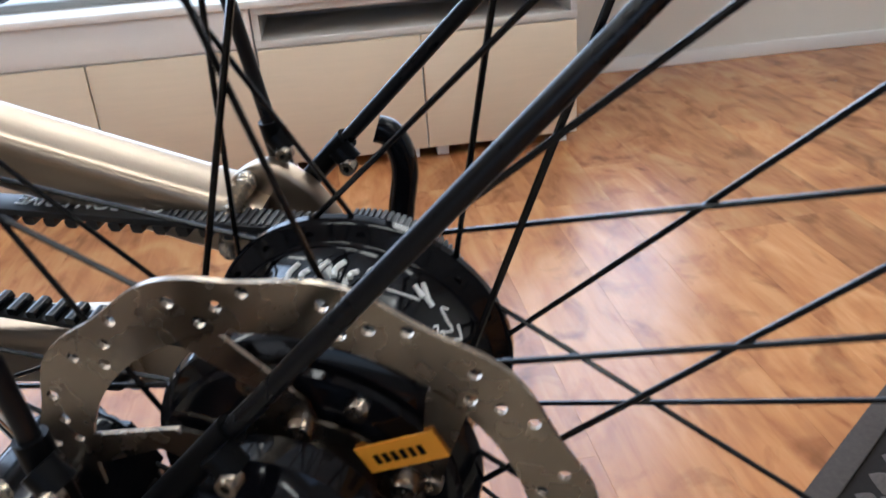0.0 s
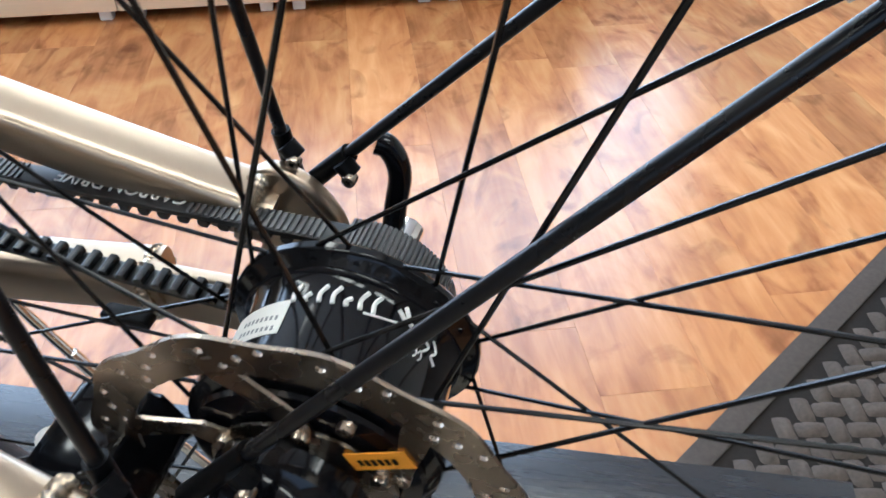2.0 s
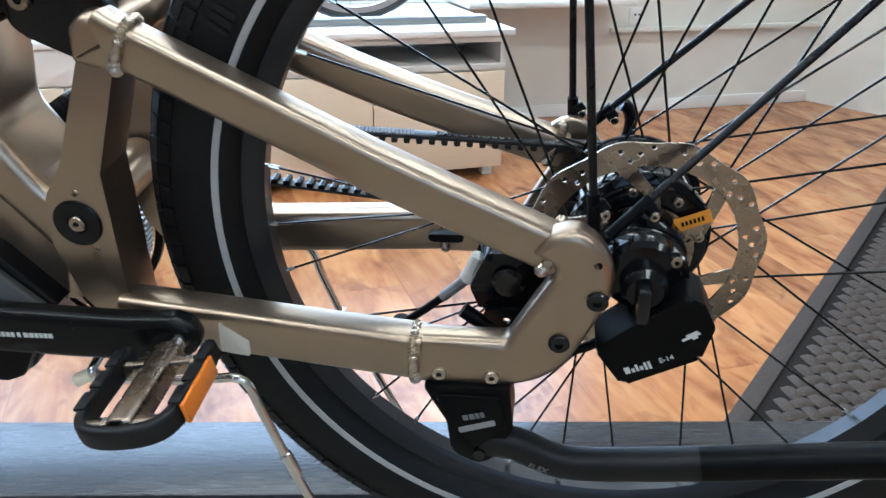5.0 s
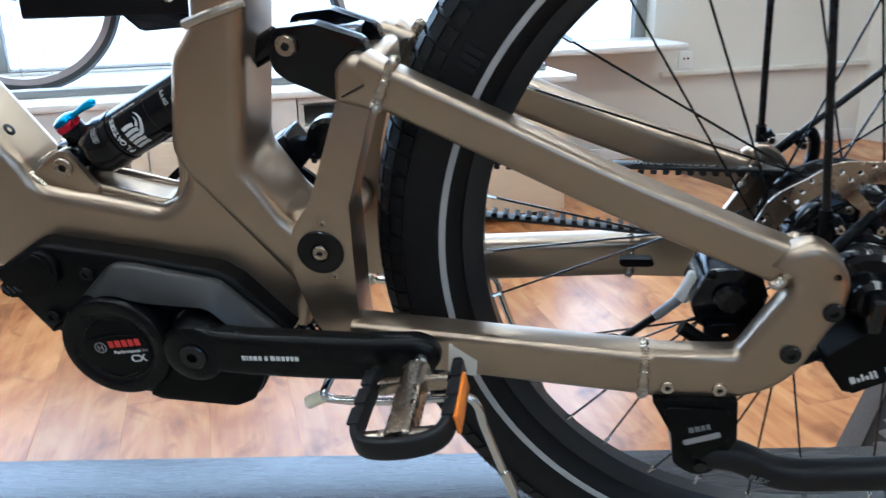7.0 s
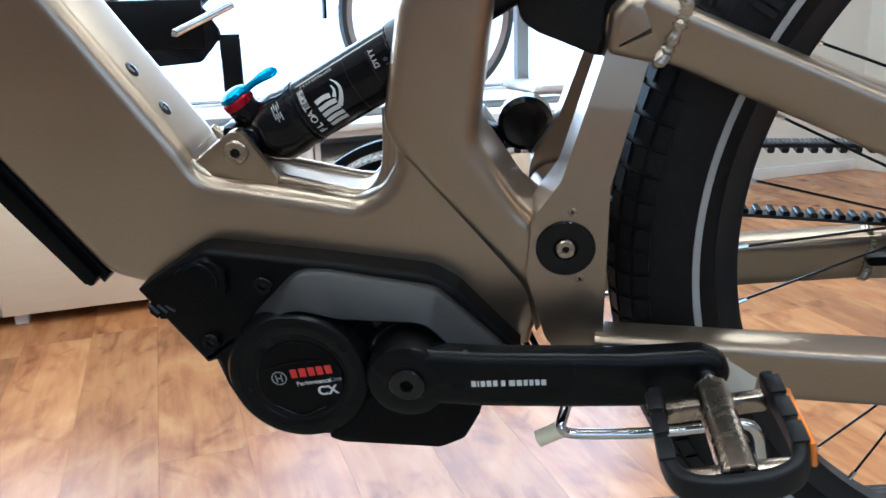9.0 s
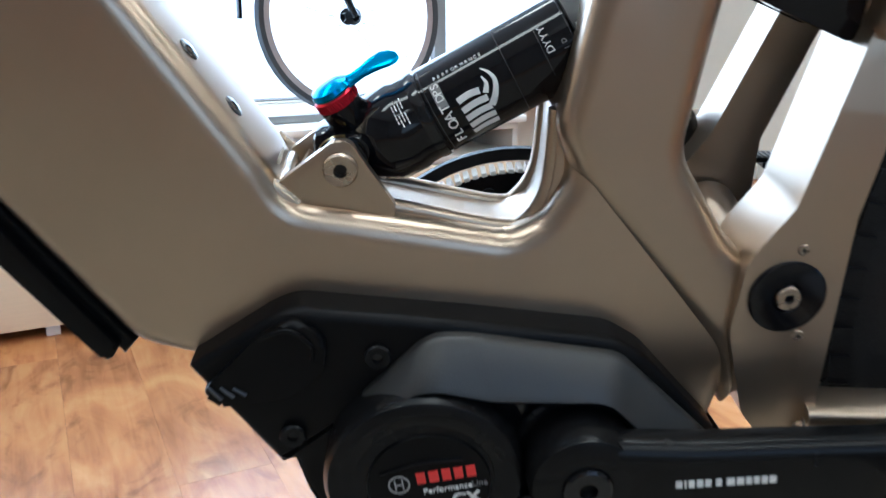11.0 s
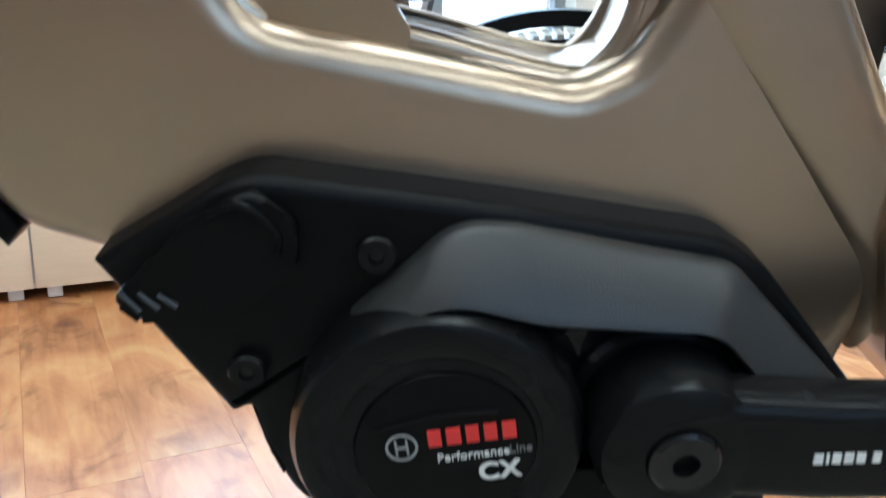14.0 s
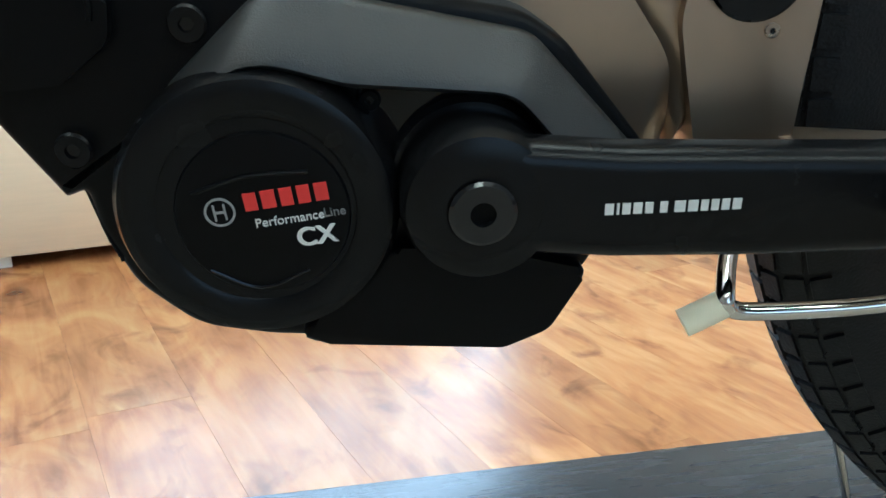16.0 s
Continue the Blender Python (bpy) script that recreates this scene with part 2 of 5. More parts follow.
def lathe(profile, cx=0.0, cz=0.0, seg=48, m=None, bm=None, closed=False):
    """Turns (radius, y) points round the y axis through cx, cz."""
    bm = bm or bmesh.new()
    m = m or Matrix.Translation((cx, 0, cz))
    rings = []
    for r, y in profile:
        if r < 1e-6:
            rings.append([bm.verts.new(m @ Vector((0, y, 0)))])
        else:
            rings.append([bm.verts.new(m @ Vector((r * math.cos(2 * math.pi * k / seg), y, r * math.sin(2 * math.pi * k / seg)))) for k in range(seg)])
    pairs = list(zip(rings, rings[1:])) + ([(rings[-1], rings[0])] if closed else [])
    for a, b in pairs:
        for k in range(seg):
            j = (k + 1) % seg
            q = [a[k % len(a)], a[j % len(a)], b[j % len(b)], b[k % len(b)]]
            q = [v for i, v in enumerate(q) if v not in q[:i]]
            if len(q) > 2:
                bm.faces.new(q)
    if not closed:
        for r in (rings[0], rings[-1]):
            if len(r) > 2:
                bm.faces.new(r)
    return bm


def spline(pts, n=6):
    P = [Vector(p) for p in pts]
    if len(P) < 3 or n < 2:
        return P
    P = [P[0] * 2 - P[1]] + P + [P[-1] * 2 - P[-2]]
    out = []
    for i in range(1, len(P) - 2):
        for k in range(n):
            t = k / n
            a, b, c, d = P[i - 1], P[i], P[i + 1], P[i + 2]
            out.append(0.5 * (2 * b + (c - a) * t + (2 * a - 5 * b + 4 * c - d) * t * t + (3 * b - a - 3 * c + d) * t ** 3))
    return out + [P[-2]]


def tube(pts, r, seg=12, n=6, sect=None, bm=None, side=None, flare=0.0):
    """A round rod along pts, or one with a rounded oblong section sect = (half width along y, half height, power)."""
    bm = bm or bmesh.new()
    P = spline(pts, n)
    rings, ref = [], Vector((0, 1, 0)) if side is None else Vector(side)
    for i, p in enumerate(P):
        t = (P[min(i + 1, len(P) - 1)] - P[max(i - 1, 0)]).normalized()
        if abs(t.dot(ref)) > 0.95:
            ref = Vector((1, 0, 0)) if abs(t.x) < 0.9 else Vector((0, 0, 1))
        s = (ref - t * t.dot(ref)).normalized()
        ref = s
        u = t.cross(s)
        f = i / max(1, len(P) - 1)
        ring = []
        for k in range(seg):
            a = 2 * math.pi * k / seg
            c, d = math.cos(a), math.sin(a)
            if sect:
                w, h, pw = sect
                hu = math.copysign(abs(d) ** pw, d)
                q = s * w * (1 + flare * hu) * math.copysign(abs(c) ** pw, c) + u * h * hu
            else:
                rr = r if not isinstance(r, (tuple, list)) else r[0] + (r[1] - r[0]) * f
                q = (s * c + u * d) * rr
            ring.append(bm.verts.new(p + q))
        rings.append(ring)
    for a, b in zip(rings, rings[1:]):
        for k in range(seg):
            bm.faces.new((a[k], a[(k + 1) % seg], b[(k + 1) % seg], b[k]))
    bm.faces.new(rings[0])
    bm.faces.new(rings[-1])
    return bm


def plate(outer, holes, y0, y1):
    """A flat plate in x, z with real holes."""
    bm = bmesh.new()
    es = []
    for loop in [outer, *holes]:
        vs = [bm.verts.new((x, y0, z)) for x, z in loop]
        es += [bm.edges.new((vs[i - 1], vs[i])) for i in range(len(vs))]
    bmesh.ops.triangle_fill(bm, use_beauty=True, use_dissolve=False, edges=es)
    ext = bmesh.ops.extrude_face_region(bm, geom=list(bm.faces))
    bmesh.ops.translate(bm, verts=[g for g in ext["geom"] if isinstance(g, bmesh.types.BMVert)], vec=(0, y1 - y0, 0))
    return bm


def ring2(cx, cz, r, n=10, ph=0.0):
    return [(cx + r * math.cos(2 * math.pi * k / n + ph), cz + r * math.sin(2 * math.pi * k / n + ph)) for k in range(n)]


def moved(bm, m):
    bmesh.ops.transform(bm, matrix=m, verts=bm.verts)
    return bm


def words(text, size, m, material, parent, name="lettering", space=1.0):
    cu = bpy.data.curves.new(name, "FONT")
    cu.body, cu.size, cu.extrude, cu.space_character = text, size, 0.0003, space
    tmp = bpy.data.objects.new(name, cu)
    scene.collection.objects.link(tmp)
    me = bpy.data.meshes.new_from_object(tmp.evaluated_get(bpy.context.evaluated_depsgraph_get()))
    bpy.data.objects.remove(tmp)
    me.materials.clear()
    me.materials.append(material)
    me.transform(m)
    ob = new(name, me)
    ob.parent = parent
    return ob


def facing(x, y, z, deg=0.0):
    """Stands writing up on the side of the bicycle that looks along -y, turned by deg in its plane."""
    return Matrix.Translation((x, y, z)) @ Matrix.Rotation(radians(-deg), 4, "Y") @ Matrix.Rotation(radians(90), 4, "X")


def blocks(spec, m, material, parent, name="print"):
    """Plain flat bars: (x0, x1, y0, y1) in the plane of m."""
    for x0, x1, y0, y1 in spec:
        part(name, moved(box(x0, x1, y0, y1, -0.0002, 0.0003), m), material, parent, smooth=0)


# ---- the shop ----
def wall_with_window(name, u0, u1, v0, v1, z0, z1, win, material, label):
    bm = bmesh.new()
    a, b, c, d = win
    box(u0, a, v0, v1, z0, z1, 0, bm)
    box(b, u1, v0, v1, z0, z1, 0, bm)
    box(a, b, v0, v1, z0, c, 0, bm)
    box(a, b, v0, v1, d, z1, 0, bm)
    return solid(name, bm, material, label, "wall", ROOM, "structure", smooth=0)


TOP = 2.55
wall_with_window("wall_north", -4.2, 3.1, 3.2, 3.45, FLOOR, TOP, (-3.1, 1.66, 0.17, 2.30), WALLP, "cream painted wall with a wide display window")
# unseen wall behind the camera; its opening is added to go with the fill lamp
wall_with_window("wall_south", -4.2, 3.1, -3.25, -3.0, FLOOR, TOP, (-1.85, 0.05, 0.2, 1.8), BACKW, "unseen back wall coloured dark, with an added window opening")
solid("wall_west", box(-4.45, -4.2, -3.25, 3.45, FLOOR, TOP), BACKW, "unseen side wall of the shop, coloured dark", "wall", ROOM, "structure", smooth=0)
# the east wall stands askew and meets the north wall in a wide corner
solid("wall_east", box(0, 0.2, -7.0, 0, FLOOR, TOP), WALLP, "plain cream painted wall beyond the rug", "wall", ROOM @ pose(2.95, 3.2, 0, 0, 0, 22), "structure", smooth=0)
solid("ceiling", box(-4.45, 5.8, -3.25, 3.45, TOP, TOP + 0.12), CEIL, "plain white painted shop ceiling", "ceiling", ROOM, "structure", smooth=0)
# ledge along the wall, window board and frame
solid("trim", box(1.70, 2.95, 3.165, 3.198, 0.005, 0.03, 0.004), WALLP, "narrow painted ledge along the cream wall", "trim", ROOM, "structure")
solid("baseboard", box(0.9, 2.93, 3.180, 3.198, FLOOR, FLOOR + 0.06, 0.003), WHITEL, "low white baseboard along the wall", "baseboard", ROOM, "structure")
sock = thing("wall_socket", "small cream electric socket above the ledge", "socket", m=ROOM)
part("plate", prism(fillet([(1.80, 0.045), (1.88, 0.045), (1.88, 0.125), (1.80, 0.125)], 0.01), 3.186, 3.2, 0.003), WHITEL, sock)
for du in (-0.011, 0.011):
    part("contact", lathe([(0, 3.182), (0.005, 3.182), (0.005, 3.19)], 1.84 + du, 0.09, 10), BLACKP, sock)
win = thing("window_1", "wide display window with grey frame and bright street", "window", m=ROOM, kind="structure")
for a, b, c, d in ((-3.1, 1.66, 0.17, 0.176), (-3.1, 1.66, 2.24, 2.30)):
    part("window_frame", box(a, b, 3.28, 3.34, c, d, 0.004), GREYM, win)
for u in (-3.1, -1.35, 0.95, 1.60):
    part("window_frame", box(u, u + 0.06, 3.285, 3.335, 0.176, 2.24, 0.004), GREYM, win)
for a, b in ((-3.04, -1.35), (-1.29, 0.95), (1.01, 1.60)):
    p = part("pane", box(a, b, 3.305, 3.315, 0.176, 2.24), GLASS, win, smooth=0)
    p.visible_shadow = False
part("window_sill", box(0.86, 1.68, 2.90, 3.28, 0.165, 0.198, 0.012), WHITEL, win)
solid("backdrop", box(-9, 7, 6.0, 6.05, -2.5, 6.5), GLOW, "overexposed bright street outside the window", "backdrop", ROOM, "structure", smooth=0)

# lamps on the ceiling
def ceiling_light(u, v):
    t = thing("ceiling_light", "long warm white panel lamp on the ceiling", "ceiling lamp", "shop ceiling lamps", ROOM)
    bm = box(u - 0.62, u + 0.62, v - 0.17, v + 0.17, TOP - 0.05, TOP - 0.001, 0.004)
    part("frame", bm, WHITEL, t)
    part("diffuser", box(u - 0.59, u + 0.59, v - 0.14, v + 0.14, TOP - 0.056, TOP - 0.049), LAMP, t, smooth=0)


for u, v in ((-1.9, -2.1), (-0.2, -2.1), (1.5, -2.1), (-1.9, -0.2), (-0.2, -0.2), (1.5, -0.2), (-1.9, 1.7), (-0.2, 1.7), (1.5, 1.7)):
    ceiling_light(u, v)

# sideboards under the window
CAB = 2.33


def sideboard(u0, u1, z1, label, niche=False):
    t = thing("sideboard", label, "sideboard", "sideboards under the window", ROOM)
    base = FLOOR + 0.035
    body = bmesh.new()
    box(u0, u1, CAB + 0.02, 3.19, base, z1, 0, body)
    part("body", body, WHITEL, t, smooth=0)
    n = 2 if u1 - u0 > 0.8 else 1
    w = (u1 - u0) / n
    for i in range(n):
        a, b = u0 + i * w, u0 + (i + 1) * w
        part("door", box(a + 0.003, b - 0.003, CAB, CAB + 0.019, base + 0.004, z1 - 0.004, 0.0025), PEACH, t, "pale beech laminate door front")
        for f in (a + 0.05, b - 0.05):
            part("foot", box(f - 0.02, f + 0.02, CAB + 0.03, CAB + 0.07, FLOOR, base + 0.002, 0.003), WHITEL, t)
    if niche:
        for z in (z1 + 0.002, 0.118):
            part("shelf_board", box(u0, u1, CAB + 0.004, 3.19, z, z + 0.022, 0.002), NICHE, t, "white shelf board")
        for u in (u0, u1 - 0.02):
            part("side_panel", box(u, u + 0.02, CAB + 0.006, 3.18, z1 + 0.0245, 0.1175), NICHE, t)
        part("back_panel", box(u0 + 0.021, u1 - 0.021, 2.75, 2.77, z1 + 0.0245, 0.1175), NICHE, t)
    else:
        part("upper_rail", box(u0, u1, CAB + 0.004, CAB + 0.03, z1 + 0.002, 0.138, 0.003), WHITEL, t)
        part("upper_box", box(u0, u1, CAB + 0.032, 3.18, z1 + 0.002, 0.136), WHITEL, t)
    return t


sideboard(-0.20, 0.82, 0.015, "beech fronted sideboard with an open white shelf", True)
sideboard(-1.22, -0.205, 0.02, "beech fronted low sideboard with white top rail")
sideboard(-2.24, -1.225, 0.02, "beech fronted low sideboard with white top rail")
sideboard(-3.26, -2.245, 0.02, "beech fronted low sideboard with white top rail")
solid("display_shelf", box(-3.4, 0.85, CAB - 0.01, 3.20, 0.141, 0.165, 0.004), WHITEL, "long white display shelf on the sideboards", "shelf", ROOM)
solid("shelf_rail", box(-3.4, 0.80, 2.50, 2.56, 0.1655, 0.192, 0.004), GREYM, "grey metal rail along the display shelf", "rail", ROOM)

# rug
RUG = pose(0.30, 0.72, FLOOR, 0, 0, 61.9)


def cord(bm, cx, cy, half, w, ang):
    """One rounded cord lying on the rug, dipping under its neighbours at both ends."""
    rings = []
    for f, h in ((-1.0, 0.15), (-0.75, 0.62), (-0.35, 0.95), (0.0, 1.0), (0.35, 0.95), (0.75, 0.62), (1.0, 0.15)):
        ring = []
        for g in (-1.0, -0.6, 0.0, 0.6, 1.0):
            a, b, z = f * half, g * w, 0.0062 + 0.0135 * h * (1 - g * g) ** 0.85
            ring.append(bm.verts.new((cx + a * math.cos(ang) - b * math.sin(ang), cy + a * math.sin(ang) + b * math.cos(ang), z)))
        rings.append(ring)
    for a, b in zip(rings, rings[1:]):
        for k in range(4):
            bm.faces.new((a[k], a[k + 1], b[k + 1], b[k]))


def rug():
    t = thing("rug", "dark grey-brown rug with basket weave relief", "rug", m=RUG)
    m = mat("rug_pile", (0.085, 0.070, 0.060), 1.0, 0, 0.4, 160, 0.9, 900, spec=0.1)
    e = mat("rug_edge", (0.070, 0.059, 0.052), 1.0, 0, 0.25, 120, 0.6, 900, spec=0.1)
    W = 1.5
    part("backing", box(-0.6, 2.2, -W, 0, 0.0015, 0.008, 0.003), mat("rug_base", (0.020, 0.017, 0.015), 1.0, 0, 0.3, 120, spec=0.05), t, "dark rug backing")
    part("border", box(-0.6, 2.2, -0.045, -0.002, 0.0075, 0.0135, 0.003), e, t, "smooth woven border band")
    bm = bmesh.new()
    s = 0.041
    q = math.pi / 4
    for i in range(-36, 60):
        for j in range(-60, 36):
            gx, gy = i * s, j * s
            cx, cy = gx * math.cos(q) - gy * math.sin(q), gx * math.sin(q) + gy * math.cos(q)
            if -0.56 < cx < 2.16 and -W + 0.04 < cy < -0.066:
                cord(bm, cx, cy, s * .62, s * .40, q + (0 if (i + j) % 2 else math.pi / 2))
    tagged(part("weave", bm, m, t, "raised basket weave cords", smooth=60), kind="stuff")
    return t


rug()

# low stage on which the bicycle stands, with a dark board along its back edge
BOARD = pose(0.377, 0.341, -0.06, 0, 0, 8.4)
solid("display_board", box(-2.4, 0.0, -0.152, 0.0, -0.04, 0.0, 0.0025), DARKW, "dark laminate board along the edge of the stage", "board", BOARD)
st = thing("stage", "low oak covered stage under the bicycle", "stage", m=BOARD)
part("deck", box(-2.4, 0.0, -1.9, 0.0, -0.06, -0.0405, 0.002), OLIVE, st, "oak laminate deck")
part("riser", box(-2.38, -0.02, -1.88, -0.02, FLOOR + 0.06, -0.061), WHITEL, st, smooth=0)


# ---- the second bicycle on the shelf ----
def city_bicycle():
    t = thing("city_bicycle", "black city bicycle in front of the bright window", "bicycle", m=ROOM @ pose(0, 2.66, 0.165, 0, 0, 0))
    for cx in (-1.10, 0.32):
        R = 0.345
        w = part("tyre", lathe([(R - 0.028, -0.018), (R - 0.01, -0.022), (R, 0), (R - 0.01, 0.022), (R - 0.028, 0.018)], cx, R, 64, closed=True), BGTYRE, t)
        part("rim", lathe([(R - 0.05, -0.012), (R - 0.027, -0.015), (R - 0.027, 0.015), (R - 0.05, 0.012)], cx, R, 64, closed=True), BGRIM, t, "pale alloy rim")
        part("hub", lathe([(0, -0.05), (0.016, -0.05), (0.03, -0.03), (0.016, -0.02), (0.016, 0.02), (0.03, 0.03), (0.016, 0.05), (0, 0.05)], cx, R, 20), BLACKP, t)
        for k in range(18):
            a = 2 * math.pi * k / 18 + 0.1
            s = -1 if k % 2 else 1
            part("spoke", tube([(cx + 0.03 * math.cos(a + 0.5 * s), 0.03 * s, R + 0.03 * math.sin(a + 0.5 * s)), (cx + 0.297 * math.cos(a), 0, R + 0.297 * math.sin(a))], 0.0011, 5, 1), GREYM, t)
    z = 0.345
    part("motor", prism(fillet([(-0.78, 0.28), (-0.70, 0.20), (-0.52, 0.21), (-0.44, 0.30), (-0.50, 0.40), (-0.74, 0.40)], 0.03), -0.055, 0.06, 0.012), GLOSSB, t, "black motor housing")
    part("crank", tube([(-0.60, -0.075, 0.31), (-0.40, -0.085, 0.40)], 0, 12, 1, (0.007, 0.015, 0.7)), CHROME, t, "silver crank arm")
    part("crank_bolt", lathe([(0, -0.086), (0.010, -0.086), (0.012, -0.075)], -0.60, 0.31, 14), STEEL, t)
    part("chainstay", tube([(-1.10, -0.055, z), (-0.85, -0.05, 0.31), (-0.66, -0.04, 0.30)], 0, 12, 4, (0.010, 0.016, 0.7)), BLACKP, t)
    part("chain_guard", box(-1.08, -0.50, -0.062, -0.044, 0.255, 0.42, 0.012), BLACKP, t, "long black chain guard")
    part("down_tube", tube([(-0.56, 0, 0.38), (-0.18, 0, 0.72)], 0.034, 14, 1), GLOSSB, t)
    part("seat_tube", tube([(-0.62, 0, 0.38), (-0.78, 0, 0.85)], 0.019, 14, 1), GLOSSB, t)
    part("seat_stay", tube([(-1.10, -0.05, z), (-0.75, -0.02, 0.78)], 0.009, 10, 1), GLOSSB, t)
    part("fork", tube([(0.32, -0.05, z), (0.24, -0.05, 0.50), (0.08, -0.03, 0.78)], 0.013, 10, 4), GLOSSB, t)
    part("kickstand", box(-0.455, -0.385, -0.06, -0.03, 0.10, 0.30, 0.006), BLACKP, t)
    part("mudflap", tube([(0.0, 0, 0.62), (-0.065, 0, 0.46), (-0.075, 0, 0.34)], 0, 12, 5, (0.022, 0.008, 0.7)), BLACKP, t, "black mudguard flap")
    part("reflector", box(-1.40, -1.375, -0.03, 0.03, 0.52, 0.56, 0.004), ORANGE, t, "orange reflector")
    return t


city_bicycle()


# ---- the bicycle ----
bike = thing("bicycle", "bronze full-suspension electric bicycle with belt drive on a chrome stand", "bicycle", m=LEAN)
HX, HZ = 0.028, 0.356          # hub axis
WX, WZ = 0.012, 0.3565            # wheel centre
BB = (-0.503, 0.303)           # crank axis


def bolt(parent, x, y, z, r=0.006, h=0.003, material=None, name="bolt", sock=True, m=None):
    """A hex socket bolt whose head looks along -y."""
    s = r * 0.40
    prof = [(r, 0.002), (r, -h * 0.6), (r * 0.88, -h), (s, -h), (s * 0.95, -h * 0.2), (0, -h * 0.2)] if sock else [(r, 0.002), (r, -h * 0.6), (r * 0.7, -h), (0, -h)]
    bm = lathe(prof, seg=18, m=(m or Matrix.Identity(4)) @ Matrix.Translation((x, y, z)))
    ob = part(name, bm, material or STEEL, parent)
    if sock and material is not ANOD:
        part("socket", lathe([(s * 0.93, -h * 0.2), (s * 0.93, -h * 0.45), (0, -h * 0.45)], seg=6, m=(m or Matrix.Identity(4)) @ Matrix.Translation((x, y, z))), GLOSSB, ob, smooth=0)
    return ob


# main frame: one broad tube bent over the motor
fr = [(-0.97, 0.93), (-0.652, 0.447), (-0.643, 0.427), (-0.590, 0.4180), (-0.537, 0.4085), (-0.520, 0.418), (-0.510, 0.436), (-0.512, 0.470),
      (-0.470, 0.470), (-0.436, 0.414), (-0.412, 0.388), (-0.408, 0.357), (-0.423, 0.295), (-0.47, 0.28), (-0.62, 0.29), (-0.692, 0.342), (-0.726, 0.352), (-1.045, 0.815)]
main = part("main_frame", pillow(fillet(fr, [0, .03, .03, .1, .02, .02, .02, .0, 0, .05, .03, .03, 0, 0, 0, .01, .03, 0], 6), -0.062, 0.003, 0.013, 7), PAINT, bike)
fr2 = [(-0.470, 0.68), (-0.482, 0.562), (-0.502, 0.537), (-0.517, 0.460), (-0.506, 0.437), (-0.460, 0.380), (-0.430, 0.342), (-0.418, 0.305), (-0.402, 0.33), (-0.408, 0.386), (-0.428, 0.404), (-0.456, 0.449), (-0.437, 0.575), (-0.425, 0.68)]
part("seat_tube", pillow(fillet(fr2, [0, .03, .03, .03, .03, .1, .05, 0, 0, .03, .03, .03, .05, 0], 6), -0.0645, 0.018, 0.0125, 7), PAINT, bike)
part("seat_tube_weld", tube([(-0.484, -0.06, 0.561), (-0.46, -0.068, 0.570), (-0.436, -0.06, 0.577)], 0.004, 10, 6), WELD, bike)
part("cable_port", lathe([(0, -0.068), (0.006, -0.068), (0.007, -0.06)], -0.464, 0.592, 16), BLACKP, bike)
# welded channel in the dip of the frame, where the shock sits
part("channel", tube([(-0.640, -0.027, 0.434), (-0.618, -0.027, 0.421), (-0.58, -0.027, 0.4115), (-0.54, -0.027, 0.4030), (-0.523, -0.027, 0.408), (-0.513, -0.027, 0.428), (-0.510, -0.027, 0.468)], 0, 24, 6, (0.0225, 0.006, 0.5)), PAINT, bike)
for yy in (-0.044, -0.010):
    part("channel_rib", tube([(-0.628, yy, 0.431), (-0.606, yy, 0.4225), (-0.58, yy, 0.4165), (-0.54, yy, 0.4075), (-0.527, yy, 0.411), (-0.517, yy, 0.430), (-0.514, yy, 0.468)], 0.0045, 12, 8), PAINT, bike)
for s in (-1, 1):
    part("shock_tab", prism(fillet([(-0.650, 0.434), (-0.619, 0.457), (-0.612, 0.455), (-0.592, 0.423), (-0.594, 0.407), (-0.642, 0.418)], [.004, .008, .008, .004, 0, 0]), s * 0.0265 - 0.0265, s * 0.0265 - 0.0205, 0.0012), PAINT, bike)
    part("tab_weld", tube([(-0.657, s * 0.030 - 0.0215, 0.441), (-0.650, s * 0.031 - 0.0215, 0.434), (-0.640, s * 0.030 - 0.0215, 0.424)], 0.0040, 10, 5), WELD, bike)
for x, z, r in ((-0.6525, 0.4395, 0.0036), (-0.6465, 0.4335, 0.0036)):
    part("tab_weld", tube([(x, -0.048, z - 0.0005), (x - 0.0003, -0.042, z + 0.0004), (x + 0.0003, -0.034, z), (x, -0.022, z + 0.0005), (x, -0.008, z)], r, 12, 5), WELD, bike)
bolt(bike, -0.6175, -0.053, 0.4425, 0.0085, 0.0035, STEEL)
for x, z in ((-0.6850, 0.4965), (-0.6675, 0.4698)):
    bm = lathe([(0.0056, 0.003), (0.0056, -0.0006), (0.0048, -0.0011), (0.0024, -0.0011), (0.002, 0.001), (0, 0.001)], seg=18)
    part("battery_bolt", moved(bm, Matrix.Translation((x, -0.040, z)) @ Vector((0, -1, 0)).rotation_difference(Vector((0.83, 0, 0.55))).to_matrix().to_4x4()), ANOD, bike, "dark steel bolt")
part("cable_cover", prism([(-0.735, 0.342), (-0.728, 0.350), (-1.05, 0.817), (-1.062, 0.809)], -0.052, 0.006, 0.003), BLACKP, bike, "black plastic guard under the down tube")
part("guard_step", prism(fillet([(-0.742, 0.340), (-0.735, 0.350), (-0.90, 0.59), (-0.917, 0.58)], 0.004), -0.058, 0.010, 0.004), BLACKP, bike)

